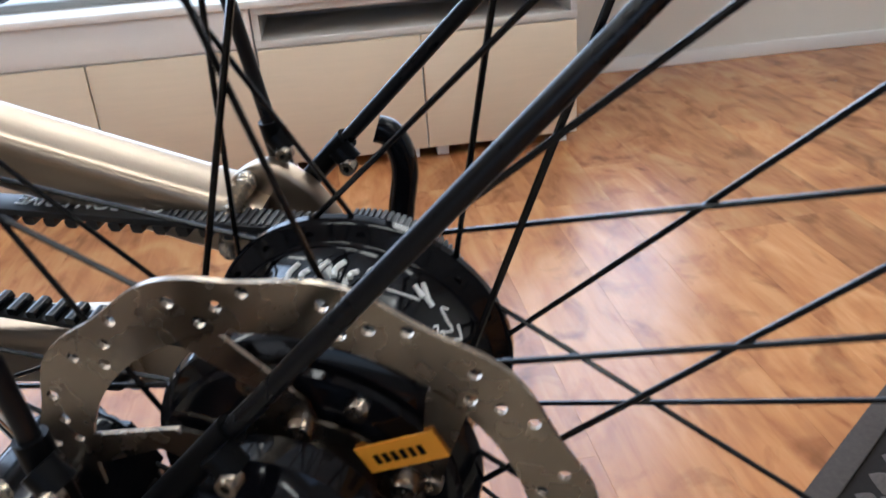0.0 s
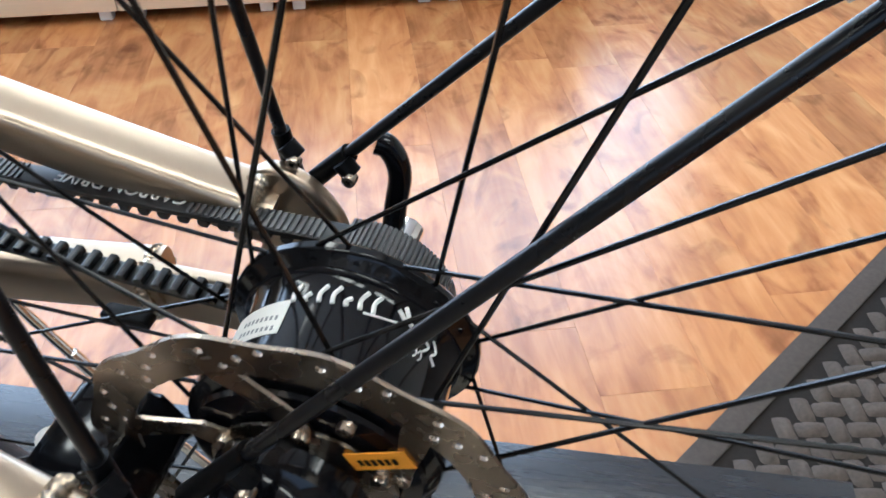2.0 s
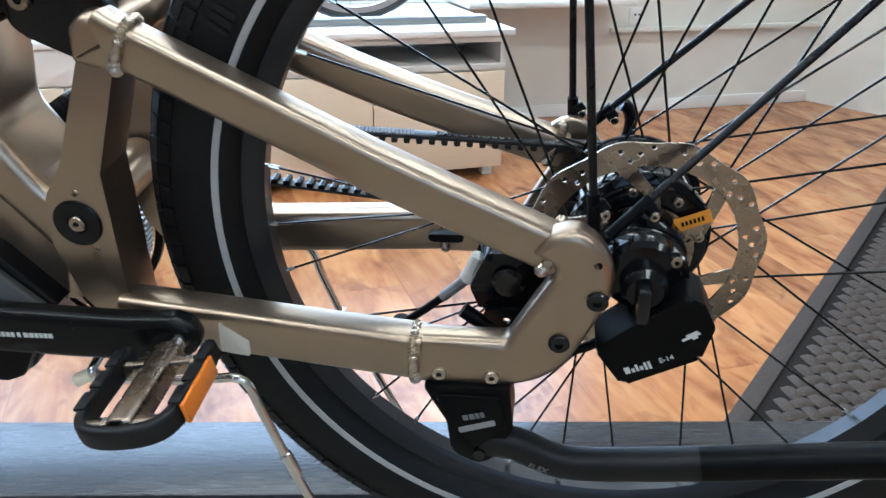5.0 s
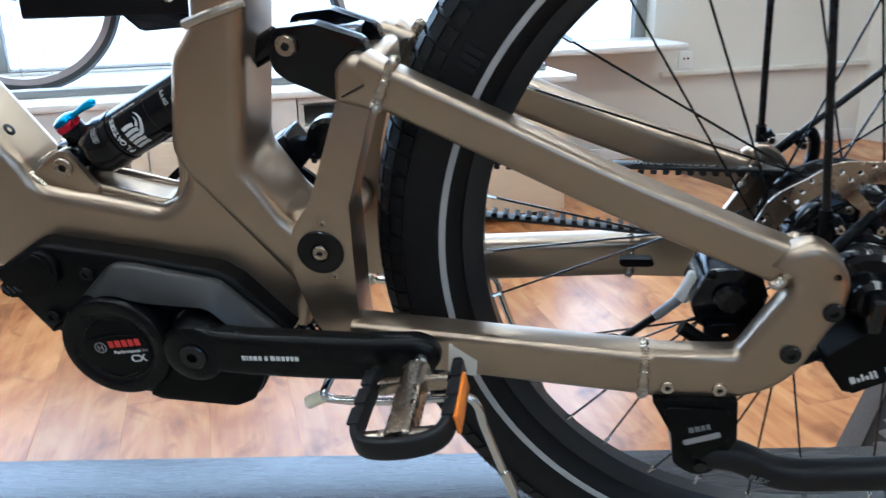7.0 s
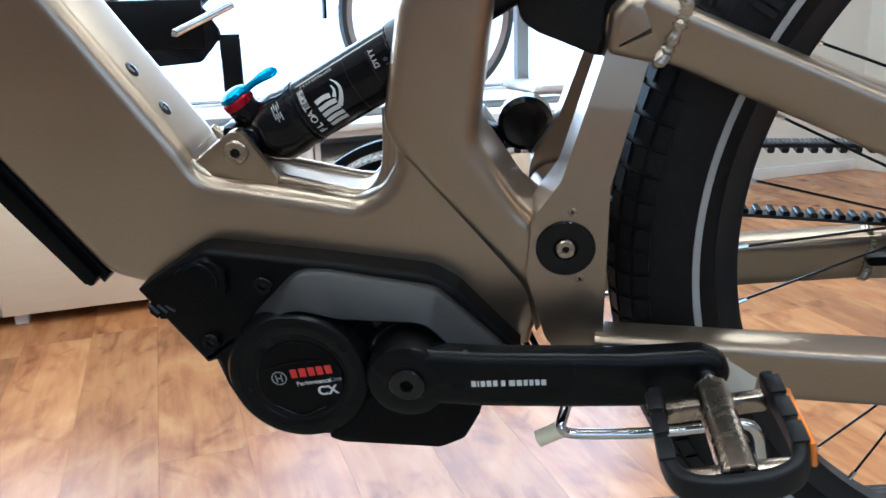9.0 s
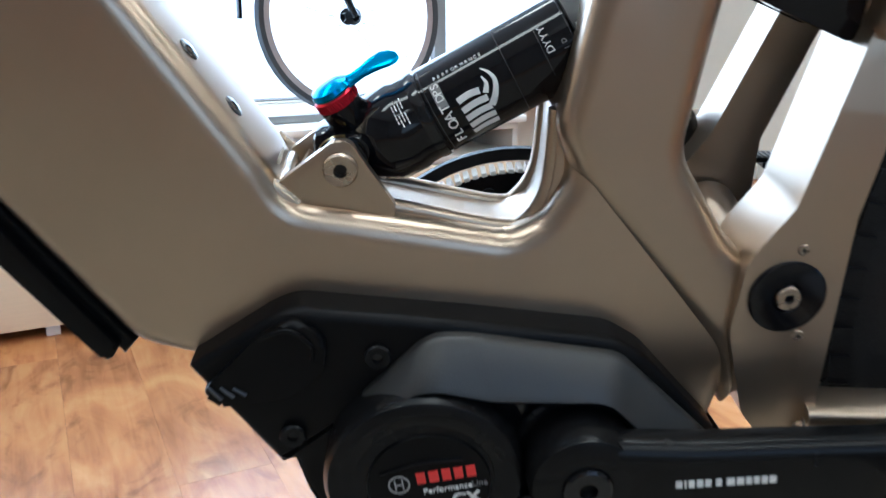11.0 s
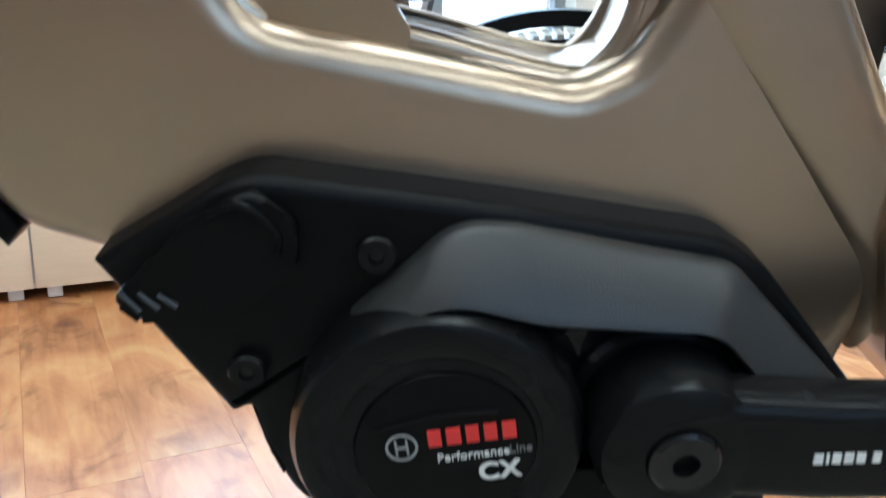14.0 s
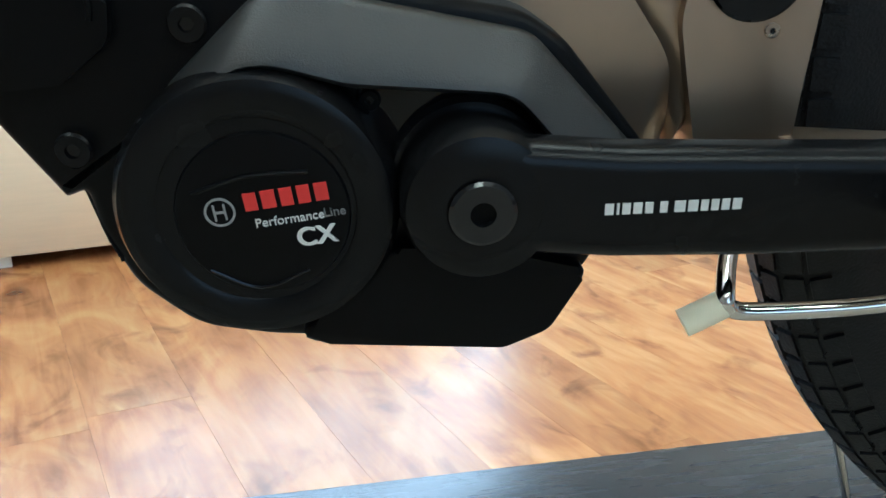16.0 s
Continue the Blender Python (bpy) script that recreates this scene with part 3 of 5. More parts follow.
# motor
mot = part("motor", pillow(fillet([(-0.694, 0.352), (-0.653, 0.3785), (-0.641, 0.3835), (-0.557, 0.3735), (-0.487, 0.3635), (-0.470, 0.3525), (-0.429, 0.306), (-0.452, 0.266), (-0.467, 0.238),
    (-0.487, 0.2265), (-0.581, 0.2315), (-0.610, 0.2365), (-0.632, 0.2555), (-0.6430, 0.2790), (-0.6457, 0.2955), (-0.6533, 0.2924)], [0, .03, .03, .1, .03, .03, 0, .02, .02, .02, .05, .03, .03, .02, .002, .002], 5), -0.083, 0.045, 0.0055, 4), BLACKP, bike, "matt black motor housing")
outer = fillet([(-0.6235, 0.300), (-0.613, 0.335), (-0.577, 0.3705), (-0.557, 0.3695), (-0.484, 0.3570), (-0.436, 0.309)], [0, .03, .03, .04, .02, 0], 6)
inner = fillet([(-0.616, 0.300), (-0.606, 0.333), (-0.581, 0.349), (-0.548, 0.3405), (-0.492, 0.3385), (-0.464, 0.309)], [0, .03, .03, .04, .02, 0], 6)
bm = bmesh.new()
rows = []
for f, y in ((0.0, -0.078), (0.0, -0.0865), (0.04, -0.0885), (0.10, -0.0900), (0.50, -0.0965), (0.82, -0.1015), (0.93, -0.1025), (1.0, -0.1005), (1.02, -0.096), (1.02, -0.078)):
    rows.append([bm.verts.new((p[0] + (q[0] - p[0]) * f, y, p[1] + (q[1] - p[1]) * f)) for p, q in zip(outer, inner)])
for a, b in zip(rows, rows[1:] + rows[:1]):
    for k in range(len(a) - 1):
        bm.faces.new((a[k], a[k + 1], b[k + 1], b[k]))
bm.faces.new([r[0] for r in rows])
bm.faces.new([r[-1] for r in rows])
part("cover", bm, GREYP, mot, "raised sloping charcoal cover")
RX, RZ = -0.5805, 0.297
part("gear_ring", lathe([(0.050, -0.080), (0.050, -0.101), (0.0475, -0.1055), (0.044, -0.107), (0.0355, -0.1058), (0.0345, -0.1050), (0, -0.1050)], RX, RZ, 72), CRANKM, mot, "round black side cover")
BX = RX + 0.0022
bad = part("badge", lathe([(0.0306, -0.10), (0.0306, -0.1055), (0.030, -0.1065), (0.028, -0.1068), (0, -0.1068)], BX, RZ - 0.0005, 72), BLACKP, mot, "round black badge")

part("badge_rib", tube([(BX - 0.024, -0.1068, RZ + 0.008), (BX - 0.005, -0.1072, RZ + 0.0142), (BX + 0.016, -0.1068, RZ + 0.0162)], 0.0009, 6, 6), BLACKP, bad)
part("badge_rib", tube([(RX - 0.0175, -0.1068, RZ - 0.0215), (RX, -0.1072, RZ - 0.0285), (RX + 0.0175, -0.1068, RZ - 0.0215)], 0.0007, 6, 6), GLOSSB, bad)
bx, by = RX - 0.0035, -0.1072
fm = facing(bx, by, RZ + 0.0015, 9)
x = 0.0
for w in (5.0, 5.4, 4.9, 4.9, 5.2):
    k = w / 1000
    blocks([(x, x + k - 0.0006, 0, 0.0066)], fm, RED, bad, "brand_mark")
    x += k + 0.0011
bm = lathe([(0.0054, 0), (0.0054, -0.0004), (0.0046, -0.0004), (0.0046, 0)], RX - 0.0125, RZ + 0.001, 28, m=Matrix.Translation((RX - 0.0125, -0.1068, RZ + 0.001)), closed=True)
part("emblem", bm, SILVERP, bad)
blocks([(-0.0022, -0.0015, -0.003, 0.003), (0.0015, 0.0022, -0.003, 0.003), (-0.0022, 0.0022, -0.0004, 0.0004)], facing(RX - 0.0125, -0.1071, RZ + 0.001, 9), SILVERP, bad, "emblem_bar")
words("Performance", 0.0047, facing(bx + 0.003, by, RZ - 0.0048, 9), WHITE, bad)
words("Line", 0.0047, facing(bx + 0.0268, by, RZ - 0.0008, 9), GREYPR, bad)
for k in range(3):
    words("CX", 0.0100, facing(bx + 0.0172 + k * 0.00035, by - k * 0.00005, RZ - 0.0122, 9), WHITE, bad)
part("lower_cover", prism(fillet([(-0.576, 0.2345), (-0.487, 0.2305), (-0.469, 0.239), (-0.455, 0.266), (-0.500, 0.276), (-0.535, 0.276), (-0.545, 0.258)], [.012, .012, .012, .004, .02, .01, .02]), -0.092, -0.08, 0.003), BLACKP, mot, "plain black lower cover")
part("socket_recess", prism(fillet([(-0.548, 0.339), (-0.50, 0.337), (-0.487, 0.331), (-0.468, 0.312), (-0.53, 0.29)], 0.006), -0.0845, -0.080, 0.001), GLOSSB, mot)
bolt(mot, -0.541, -0.0845, 0.332, 0.004, 0.002, BLACKP)
cap = part("connector_cap", prism(fillet([(-0.688, 0.341), (-0.661, 0.369), (-0.641, 0.381), (-0.626, 0.370), (-0.628, 0.352), (-0.646, 0.337), (-0.679, 0.333)], [.004, .02, .01, .01, .01, .01, .004]), -0.088, -0.066, 0.003), BLACKP, mot, "oval rubber connector cap")
part("cap_ridge", tube([(-0.655, -0.0885, 0.372), (-0.643, -0.0895, 0.376), (-0.633, -0.0885, 0.367), (-0.633, -0.088, 0.359)], 0.0012, 8, 6), BLACKP, cap)
for i in range(3):
    part("cap_grip", tube([(-0.684 + i * 0.006, -0.088, 0.345 - i * 0.0005), (-0.678 + i * 0.006, -0.0885, 0.338 + i * 0.001)], 0.0011, 6, 1), GREYP, cap)
bolt(mot, -0.602, -0.0845, 0.358, 0.0068, 0.0026, CRANKM)
bolt(mot, -0.646, -0.0845, 0.313, 0.0068, 0.0026, CRANKM)
for i in range(5):
    part("cooling_fin", tube([(-0.646 + i * 0.0016, -0.079, 0.296 - i * 0.001), (-0.639 + i * 0.0008, -0.082, 0.275 - i * 0.002)], 0.0009, 6, 1), BLACKP, mot)

# crank and pedal
cr = [(-0.5285, 0.303), (-0.520, 0.325), (-0.503, 0.331), (-0.487, 0.3265), (-0.455, 0.3245), (-0.36, 0.3245), (-0.315, 0.328), (-0.300, 0.322), (-0.295, 0.308), (-0.305, 0.292), (-0.35, 0.284), (-0.40, 0.2825), (-0.455, 0.2825), (-0.487, 0.2845), (-0.503, 0.281), (-0.520, 0.2855)]
crank = part("crank", pillow(fillet(cr, 0.014, 5), -0.119, -0.098, 0.0085, 6), CRANKM, bike, "matt black forged crank arm")
part("crank_boss", lathe([(0.028, -0.083), (0.028, -0.112), (0.026, -0.117), (0.020, -0.1195), (0.0125, -0.1195), (0.0125, -0.119), (0, -0.119)], *BB, 48), CRANKM, crank)
part("crank_bolt", lathe([(0.0118, -0.117), (0.0118, -0.121), (0.0105, -0.122), (0.0045, -0.122), (0.004, -0.117), (0, -0.117)], *BB, 36), ANOD, crank)
part("spindle_collar", lathe([(0.031, -0.083), (0.031, -0.088), (0.029, -0.09), (0.024, -0.09)], BB[0] - 0.001, BB[1] + 0.001, 48), ANOD, crank)
fm = facing(-0.4605, -0.1193, 0.3015, 2.5)
x = 0.0
for i, w in enumerate((3.4, 1.3, 3.2, 3.4, 3.2, 0.7, 3.0, 0.7, 4.2, 3.8, 3.0, 3.0, 3.2, 3.5)):
    k = w / 1000
    if w > 0.8:
        b = [(x, x + k - 0.0004, 0.0002, 0.0043)]
        blocks(b, fm, WHITE, crank, "brand_mark")
    x += k + 0.0007
ped = thing("pedal", "", "", "")
ped.parent = bike
PM = Matrix.Translation((-0.312, -0.120, 0.309)) @ Matrix.Rotation(radians(-11), 4, "Y") @ Matrix.Scale(0.90, 4)
ped.matrix_local = PM
tagged(ped, "flat pedal of black resin with metal cage and orange reflector")
loop = [(-0.037, -0.012, 0), (-0.039, -0.045, 0), (-0.039, -0.080, 0), (-0.032, -0.101, 0), (-0.014, -0.109, 0), (0.014, -0.109, 0), (0.032, -0.101, 0), (0.039, -0.080, 0), (0.039, -0.045, 0), (0.037, -0.012, 0)]
part("rubber_rail", tube(loop, 0, 20, 6, (0.0048, 0.0095, 0.5)), RUBBER2, ped, "black rubber rail round the pedal")
for xa in (-0.039, 0.039):
    for k in range(3):
        part("grip_rib", box(xa - 0.0052, xa + 0.0052, -0.088 + k * 0.025, -0.068 + k * 0.025, 0.0080, 0.0112, 0.0012), RUBBER2, ped)
part("pedal_body", prism(fillet([(-0.011, -0.011), (0.011, -0.011), (0.011, 0.011), (-0.011, 0.011)], 0.006), -0.104, -0.012, 0.003), STEEL, ped, "polished metal pedal body")
for y in (-0.098, -0.030):
    part("cross_bar", box(-0.034, 0.032, y - 0.005, y + 0.005, -0.007, 0.007, 0.003), STEEL, ped)
part("axle", lathe([(0, 0.012), (0.008, 0.012), (0.008, -0.012), (0.006, -0.02), (0, -0.02)], 0, 0, 16), CHROME, ped)
part("reflector", box(0.043, 0.047, -0.090, -0.032, -0.009, 0.009, 0.0015), ORANGE, ped, "orange reflector")
bpy.context.view_layer.update()

# right crank with its pedal lies behind; front belt pulley
PB = (-0.517, 0.302)
pul = part("front_pulley", lathe([(0, 0.060), (0.085, 0.060), (0.096, 0.058), (0.099, 0.056), (0.099, 0.0535), (0.075, 0.052), (0, 0.052)], *PB, 72), GLOSSB, bike, "black front belt pulley")
bm = bmesh.new()
for k in range(112):
    a = 2 * math.pi * k / 112
    m = Matrix.Translation((PB[0], 0, PB[1])) @ Matrix.Rotation(-a, 4, "Y")
    moved_box = box(0.096, 0.1015, 0.054, 0.068, -0.0017, 0.0017, 0.0004)
    bmesh.ops.transform(moved_box, matrix=m, verts=moved_box.verts)
    tmp = bpy.data.meshes.new("t"); moved_box.to_mesh(tmp); moved_box.free(); bm.from_mesh(tmp); bpy.data.meshes.remove(tmp)
tagged(part("pulley_teeth", bm, TOOTH, pul, "bright metal pulley teeth", smooth=0), kind="stuff")
part("pulley_guard", lathe([(0.102, 0.069), (0.1095, 0.070), (0.1095, 0.075), (0.102, 0.075)], *PB, 72, closed=True), BLACKP, bike, "black belt guard ring")
for k in range(28):
    a = 2 * math.pi * k / 28
    part("guard_scallop", lathe([(0.004, 0.0535), (0.004, 0.0515), (0.003, 0.051), (0, 0.051)], PB[0] + 0.088 * math.cos(a), PB[1] + 0.088 * math.sin(a), 10), BLACKP, pul)
part("reflector_tab", box(-0.548, -0.540, 0.040, 0.050, 0.372, 0.382, 0.001), ORANGEL, bike)

# belt
BY0, BY1 = 0.073, 0.086


def ribbon(a, b, th):
    d = Vector((b[0] - a[0], b[1] - a[1])).normalized()
    n = Vector((-d.y, d.x)) * th
    return [a, b, (b[0] + n.x, b[1] + n.y), (a[0] + n.x, a[1] + n.y)]


U0, U1 = (-0.503, 0.4010), (0.018, 0.3915)
L0, L1 = (-0.385, 0.349), (0.030, 0.3145)
belt = part("belt", prism(ribbon(U0, U1, 0.0035), BY0, BY1, 0.0006), BELT, bike, "black toothed drive belt")
part("belt_run", prism(ribbon(L0, L1, 0.003), BY0, BY1, 0.0006), BELT, belt)
part("belt_run", prism(ribbon((-0.503, 0.202), (-0.385, 0.346), 0.003), BY0, BY1, 0.0006), BELT, belt)
for (a, b, side) in ((U0, U1, -1), (L0, L1, 1)):
    d = Vector((b[0] - a[0], b[1] - a[1])); n = int(d.length / 0.011); d.normalize()
    for k in range(n):
        x, z = a[0] + d.x * 0.011 * (k + .5), a[1] + d.y * 0.011 * (k + .5) + (0.0 if side < 0 else 0.003)
        part("belt_tooth", prism(fillet([(x - 0.0031, z), (x + 0.0031, z), (x + 0.0024, z + side * 0.0042), (x - 0.0024, z + side * 0.0042)], 0.001, 2), BY0, BY1), BELT if side < 0 else ANOD, belt)
    if side < 0:
        for k in range(int(n * 3.2)):
            x, z = a[0] + d.x * 0.0034 * k, a[1] + d.y * 0.0034 * k + 0.0035
            if -0.16 < x < -0.065:
                continue
            part("belt_rib", box(x - 0.0009, x + 0.0009, BY0 + 0.0008, BY1 - 0.0008, z - 0.0003, z + 0.0009), BELTRIB, belt, smooth=0)
words("CARBON DRIVE", 0.0105, Matrix.Translation((-0.068, 0.0845, 0.3970)) @ Matrix.Rotation(radians(1.04), 4, "Y") @ Matrix.Rotation(radians(180), 4, "Z"), WHITE, belt)
ten = part("tensioner", prism(fillet([(-0.480, 0.4215), (-0.459, 0.4350), (-0.441, 0.4075), (-0.457, 0.3930), (-0.470, 0.3885)], 0.0025), 0.045, 0.085, 0.0015), GLOSSB, bike, "black belt tensioner housing")
part("tensioner_wheel", lathe([(0, 0.070), (0.018, 0.070), (0.022, 0.073), (0.022, 0.086), (0.018, 0.09), (0, 0.09)], -0.425, 0.420, 28), ANOD, ten)
part("idler", lathe([(0, 0.070), (0.02, 0.070), (0.02, 0.088), (0, 0.088)], -0.385, 0.328, 28), ANOD, bike)
rp = part("rear_pulley", lathe([(0, 0.062), (0.034, 0.062), (0.034, 0.090), (0, 0.090)], HX - 0.006, HZ, 48), ANOD, bike, "black rear belt pulley")
# the belt runs round the rear pulley with its ribbed back outwards
bm = bmesh.new()
WR, WCX, WCZ = 0.0395, HX - 0.006, HZ - 0.0005
rings = []
for k in range(49):
    a = radians(100 - 200 * k / 48)
    rings.append([bm.verts.new((WCX + r * math.cos(a), y, WCZ + r * math.sin(a))) for r, y in ((WR - 0.0045, BY0), (WR, BY0), (WR, BY1 + 0.004), (WR - 0.0045, BY1 + 0.004))])
for a, b in zip(rings, rings[1:]):
    for k in range(4):
        bm.faces.new((a[k - 1], a[k], b[k], b[k - 1]))
bm.faces.new(rings[0])
bm.faces.new(rings[-1])
part("belt_wrap", bm, BELT, belt)
for k in range(56):
    a = radians(98 - 196 * k / 55)
    part("belt_rib", box(0, 0.0014, BY0 + 0.0005, BY1 + 0.0035, -0.0007, 0.0007), BELTRIB, belt, smooth=0).matrix_local = Matrix.Translation((WCX, 0, WCZ)) @ Matrix.Rotation(-a, 4, "Y") @ Matrix.Translation((WR, 0, 0))

# swing arm, both sides
for s in (-1, 1):
    y = lambda v: s * v if s < 0 else v * 1.36 - 0.012
    dz = 0 if s < 0 else -0.008
    up = [(-0.372, 0.515), (-0.378, 0.497), (-0.402, 0.425), (-0.421, 0.398), (-0.425, 0.358), (-0.412, 0.309), (-0.396, 0.288), (-0.372, 0.287), (-0.3725, 0.33), (-0.3715, 0.420), (-0.350, 0.497), (-0.350, 0.512)]
    a, b = (-0.070, -0.026) if s < 0 else sorted((y(0.047), y(0.070)))
    bm = prism(fillet(up, [.006, .01, .03, .03, .03, .02, .01, .005, .02, .012, .01, .006]), a, b, 0.003)
    # the post is folded: its upper half leans inwards
    for zc in (0.4215, 0.4265):
        bmesh.ops.bisect_plane(bm, geom=bm.verts[:] + bm.edges[:] + bm.faces[:], plane_co=(0, 0, zc), plane_no=(0.12, 0, 1))
    for v in bm.verts:
        h = v.co.z + 0.12 * (v.co.x + 0.39) - 0.424
        if h > 0:
            v.co.y -= s * 0.16 * h
    part("swing_arm_post", bm, PAINT, bike, smooth=25)
    part("seat_stay", tube([(-0.358, y(0.052), 0.5235), (-0.335, y(0.055), 0.5125 + dz / 2), (-0.246, y(0.063), 0.4735 + dz), (-0.15, y(0.072), 0.4315 + dz), (-0.032, y(0.080), 0.384 + dz / 2)], 0, 28, 5, (0.0125, 0.0172, 0.46), flare=0.22), PAINT, bike)
    part("chainstay", tube([(-0.378, y(0.064), 0.292), (-0.30, y(0.070), 0.2905), (-0.20, y(0.080), 0.290), (-0.130, y(0.087), 0.290)], 0, 28, 5, (0.0130, 0.0220, 0.44), flare=0.26), PAINT, bike)
    c0, c1 = sorted((y(0.0385), y(0.0655)))
    part("stay_elbow", pillow(fillet([(-0.376, 0.503), (-0.374, 0.527), (-0.362, 0.5385), (-0.330, 0.5265), (-0.342, 0.4945)], [.006, .012, .010, .004, .006], 5), c0, c1, 0.007, 5), PAINT, bike)
    dr = [(-0.140, 0.312), (-0.068, 0.314), (-0.052, 0.345), (-0.034, 0.378), (-0.052, 0.390), (-0.044, 0.404), (-0.026, 0.413), (-0.008, 0.403), (0.005, 0.381), (0.004, 0.355), (-0.022, 0.296), (-0.042, 0.278), (-0.07, 0.269), (-0.140, 0.268)]
    a, b = (-0.099, -0.074) if s < 0 else (0.096, 0.106)
    dp = part("dropout", pillow(fillet(dr, [0, .008, .02, .01, 0, .06, .06, .06, .06, .06, .06, .06, .06, 0], 6), a, b, 0.0085 if s < 0 else 0.003, 6), PAINT, bike)
    if s < 0:
        for x, z in ((-0.006, 0.357), (-0.030, 0.318)):
            bolt(dp, x, y(0.099), z, 0.0078, 0.003, ANOD)
        part("hole", lathe([(0.003, 0), (0.003, -0.0005), (0, -0.0005)], m=Matrix.Translation((-0.008, -0.0985, 0.386)), seg=12), BLACKP, dp)
        for x in (-0.118, -0.078):
            bolt(bike, x, -0.0985, 0.2815, 0.0058, 0.003, WELD)
    # weld beads
    def bead(c, r, n, axis):
        loop = []
        for k in range(n * 4):
            a = 2 * math.pi * k / (n * 4)
            loop.append((Vector(c) + Vector(axis[0]) * r[0] * math.copysign(abs(math.cos(a)) ** .6, math.cos(a)) + Vector(axis[1]) * r[1] * math.copysign(abs(math.sin(a)) ** .6, math.sin(a)), 0.0038 + 0.0010 * math.sin(a * n)))
        nrm = Vector(axis[0]).cross(Vector(axis[1])).normalized()
        bm = bmesh.new()
        rings = []
        for p, rr in loop:
            out = (p - Vector(c)).normalized()
            rings.append([bm.verts.new(p + (out * math.cos(t) + nrm * math.sin(t)) * rr) for t in [2 * math.pi * q / 8 for q in range(8)]])
        for k in range(len(rings)):
            A, B = rings[k - 1], rings[k]
            for q in range(8):
                bm.faces.new((A[q - 1], A[q], B[q], B[q - 1]))
        part("weld_bead", bm, WELD, bike, "rippled weld bead", smooth=80)
    bead((-0.137, y(0.0865), 0.290), (0.0146, 0.0200), 34, ((0, 1, 0), (0, 0, 1)))
    bead((-0.338, y(0.0545), 0.514), (0.0142, 0.0178), 28, ((0, 1, 0), (0.4, 0, 0.92)))
    bead((-0.040, y(0.0795), 0.388), (0.0142, 0.0178), 28, ((0, 1, 0), (0.38, 0, 0.92)))
    bead((-0.374, y(0.066), 0.303), (0.006, 0.008), 14, ((0, 1, 0), (0.7, 0, 0.7)))
    # pivot and rocker link
    if s < 0:
        pv = part("pivot_cover", lathe([(0.0195, -0.066), (0.0195, -0.0712), (0.0185, -0.072), (0.008, -0.072), (0.007, -0.071), (0, -0.071)], -0.399, 0.378, 48), GLOSSB, bike, "round black pivot cover")
        bolt(pv, -0.399, -0.071, 0.378, 0.0065, 0.0025, STEEL)
        for x, z in ((-0.395, 0.4035), (-0.3895, 0.3555)):
            bolt(bike, x, -0.070, z, 0.003, 0.001, STEEL)
    a, b = (-0.044, -0.030) if s < 0 else (0.004, 0.018)
    lk = part("rocker_link", prism(fillet([(-0.425, 0.553), (-0.392, 0.557), (-0.355, 0.545), (-0.348, 0.522), (-0.378, 0.497), (-0.432, 0.520)], [.01, .01, .006, .006, .006, .02]), a, b, 0.002), GLOSSB, bike, "black rocker link")
    bolt(lk, -0.414, -0.044 if s < 0 else 0.004, 0.541, 0.0085, 0.004, STEEL)
part("link_bridge", box(-0.405, -0.362, -0.031, 0.005, 0.538, 0.549, 0.004), GLOSSB, bike)
part("arm_bridge", tube([(-0.362, -0.05, 0.515), (-0.352, 0.0, 0.521), (-0.362, 0.05, 0.515)], 0, 24, 5, (0.012, 0.014, 0.5), side=(0, 0, 1)), PAINT, bike)
part("pivot_tube", lathe([(0.021, -0.048), (0.019, -0.03), (0.019, 0.03), (0.021, 0.048)], -0.402, 0.375, 32), PAINT, bike)
part("chainstay_label", prism(fillet([(-0.296, 0.275), (-0.272, 0.272), (-0.270, 0.302), (-0.294, 0.304)], 0.002), -0.0855, -0.083, 0.0003), PAPER, bike, "pale paper label on the chainstay")
part("stay_plug", prism(fillet([(-0.150, 0.304), (-0.118, 0.305), (-0.116, 0.297), (-0.148, 0.296)], 0.004), 0.0655, 0.075, 0.001), BLACKP, bike)
for k in range(3):
    part("motor_cable", tube([(-0.425 + k * .004, -0.055 + k * .01, 0.335), (-0.432 + k * .004, -0.058 + k * .01, 0.30), (-0.418 + k * .004, -0.05, 0.275)], 0.0022, 8, 6), BLACKP, bike)

# shock absorber
A0 = Vector((-0.6215, -0.024, 0.4355)); A1 = Vector((-0.414, -0.024, 0.5475))
ax = (A1 - A0).normalized()
SM = Matrix.Translation(A0) @ Vector((0, 1, 0)).rotation_difference(ax).to_matrix().to_4x4()
sh = part("shock_body", lathe([(0, 0.012), (0.0104, 0.012), (0.0182, 0.018), (0.0232, 0.028), (0.0235, 0.041), (0.0223, 0.0445), (0.0223, 0.050), (0.0212, 0.0555), (0.0209, 0.140), (0.0203, 0.141), (0.0203, 0.160), (0.0173, 0.165), (0.0108, 0.166), (0.0108, 0.222), (0, 0.222)], m=SM, seg=64), GLOSSB, bike, "glossy black air shock")
part("air_sleeve", lathe([(0.0220, 0.0565), (0.0220, 0.131), (0.0213, 0.1315), (0.0213, 0.0560)], m=SM, seg=64, closed=True), GLOSSB, sh)
part("collar_ring", lathe([(0.0227, 0.1325), (0.0227, 0.144), (0.0212, 0.145), (0.0212, 0.132)], m=SM, seg=64, closed=True), GREYP, sh, "dark collar band")
part("seal_ring", lathe([(0.0227, 0.0500), (0.0230, 0.0525), (0.0227, 0.0550), (0.0212, 0.055), (0.0212, 0.05)], m=SM, seg=64, closed=True), ANOD, sh)
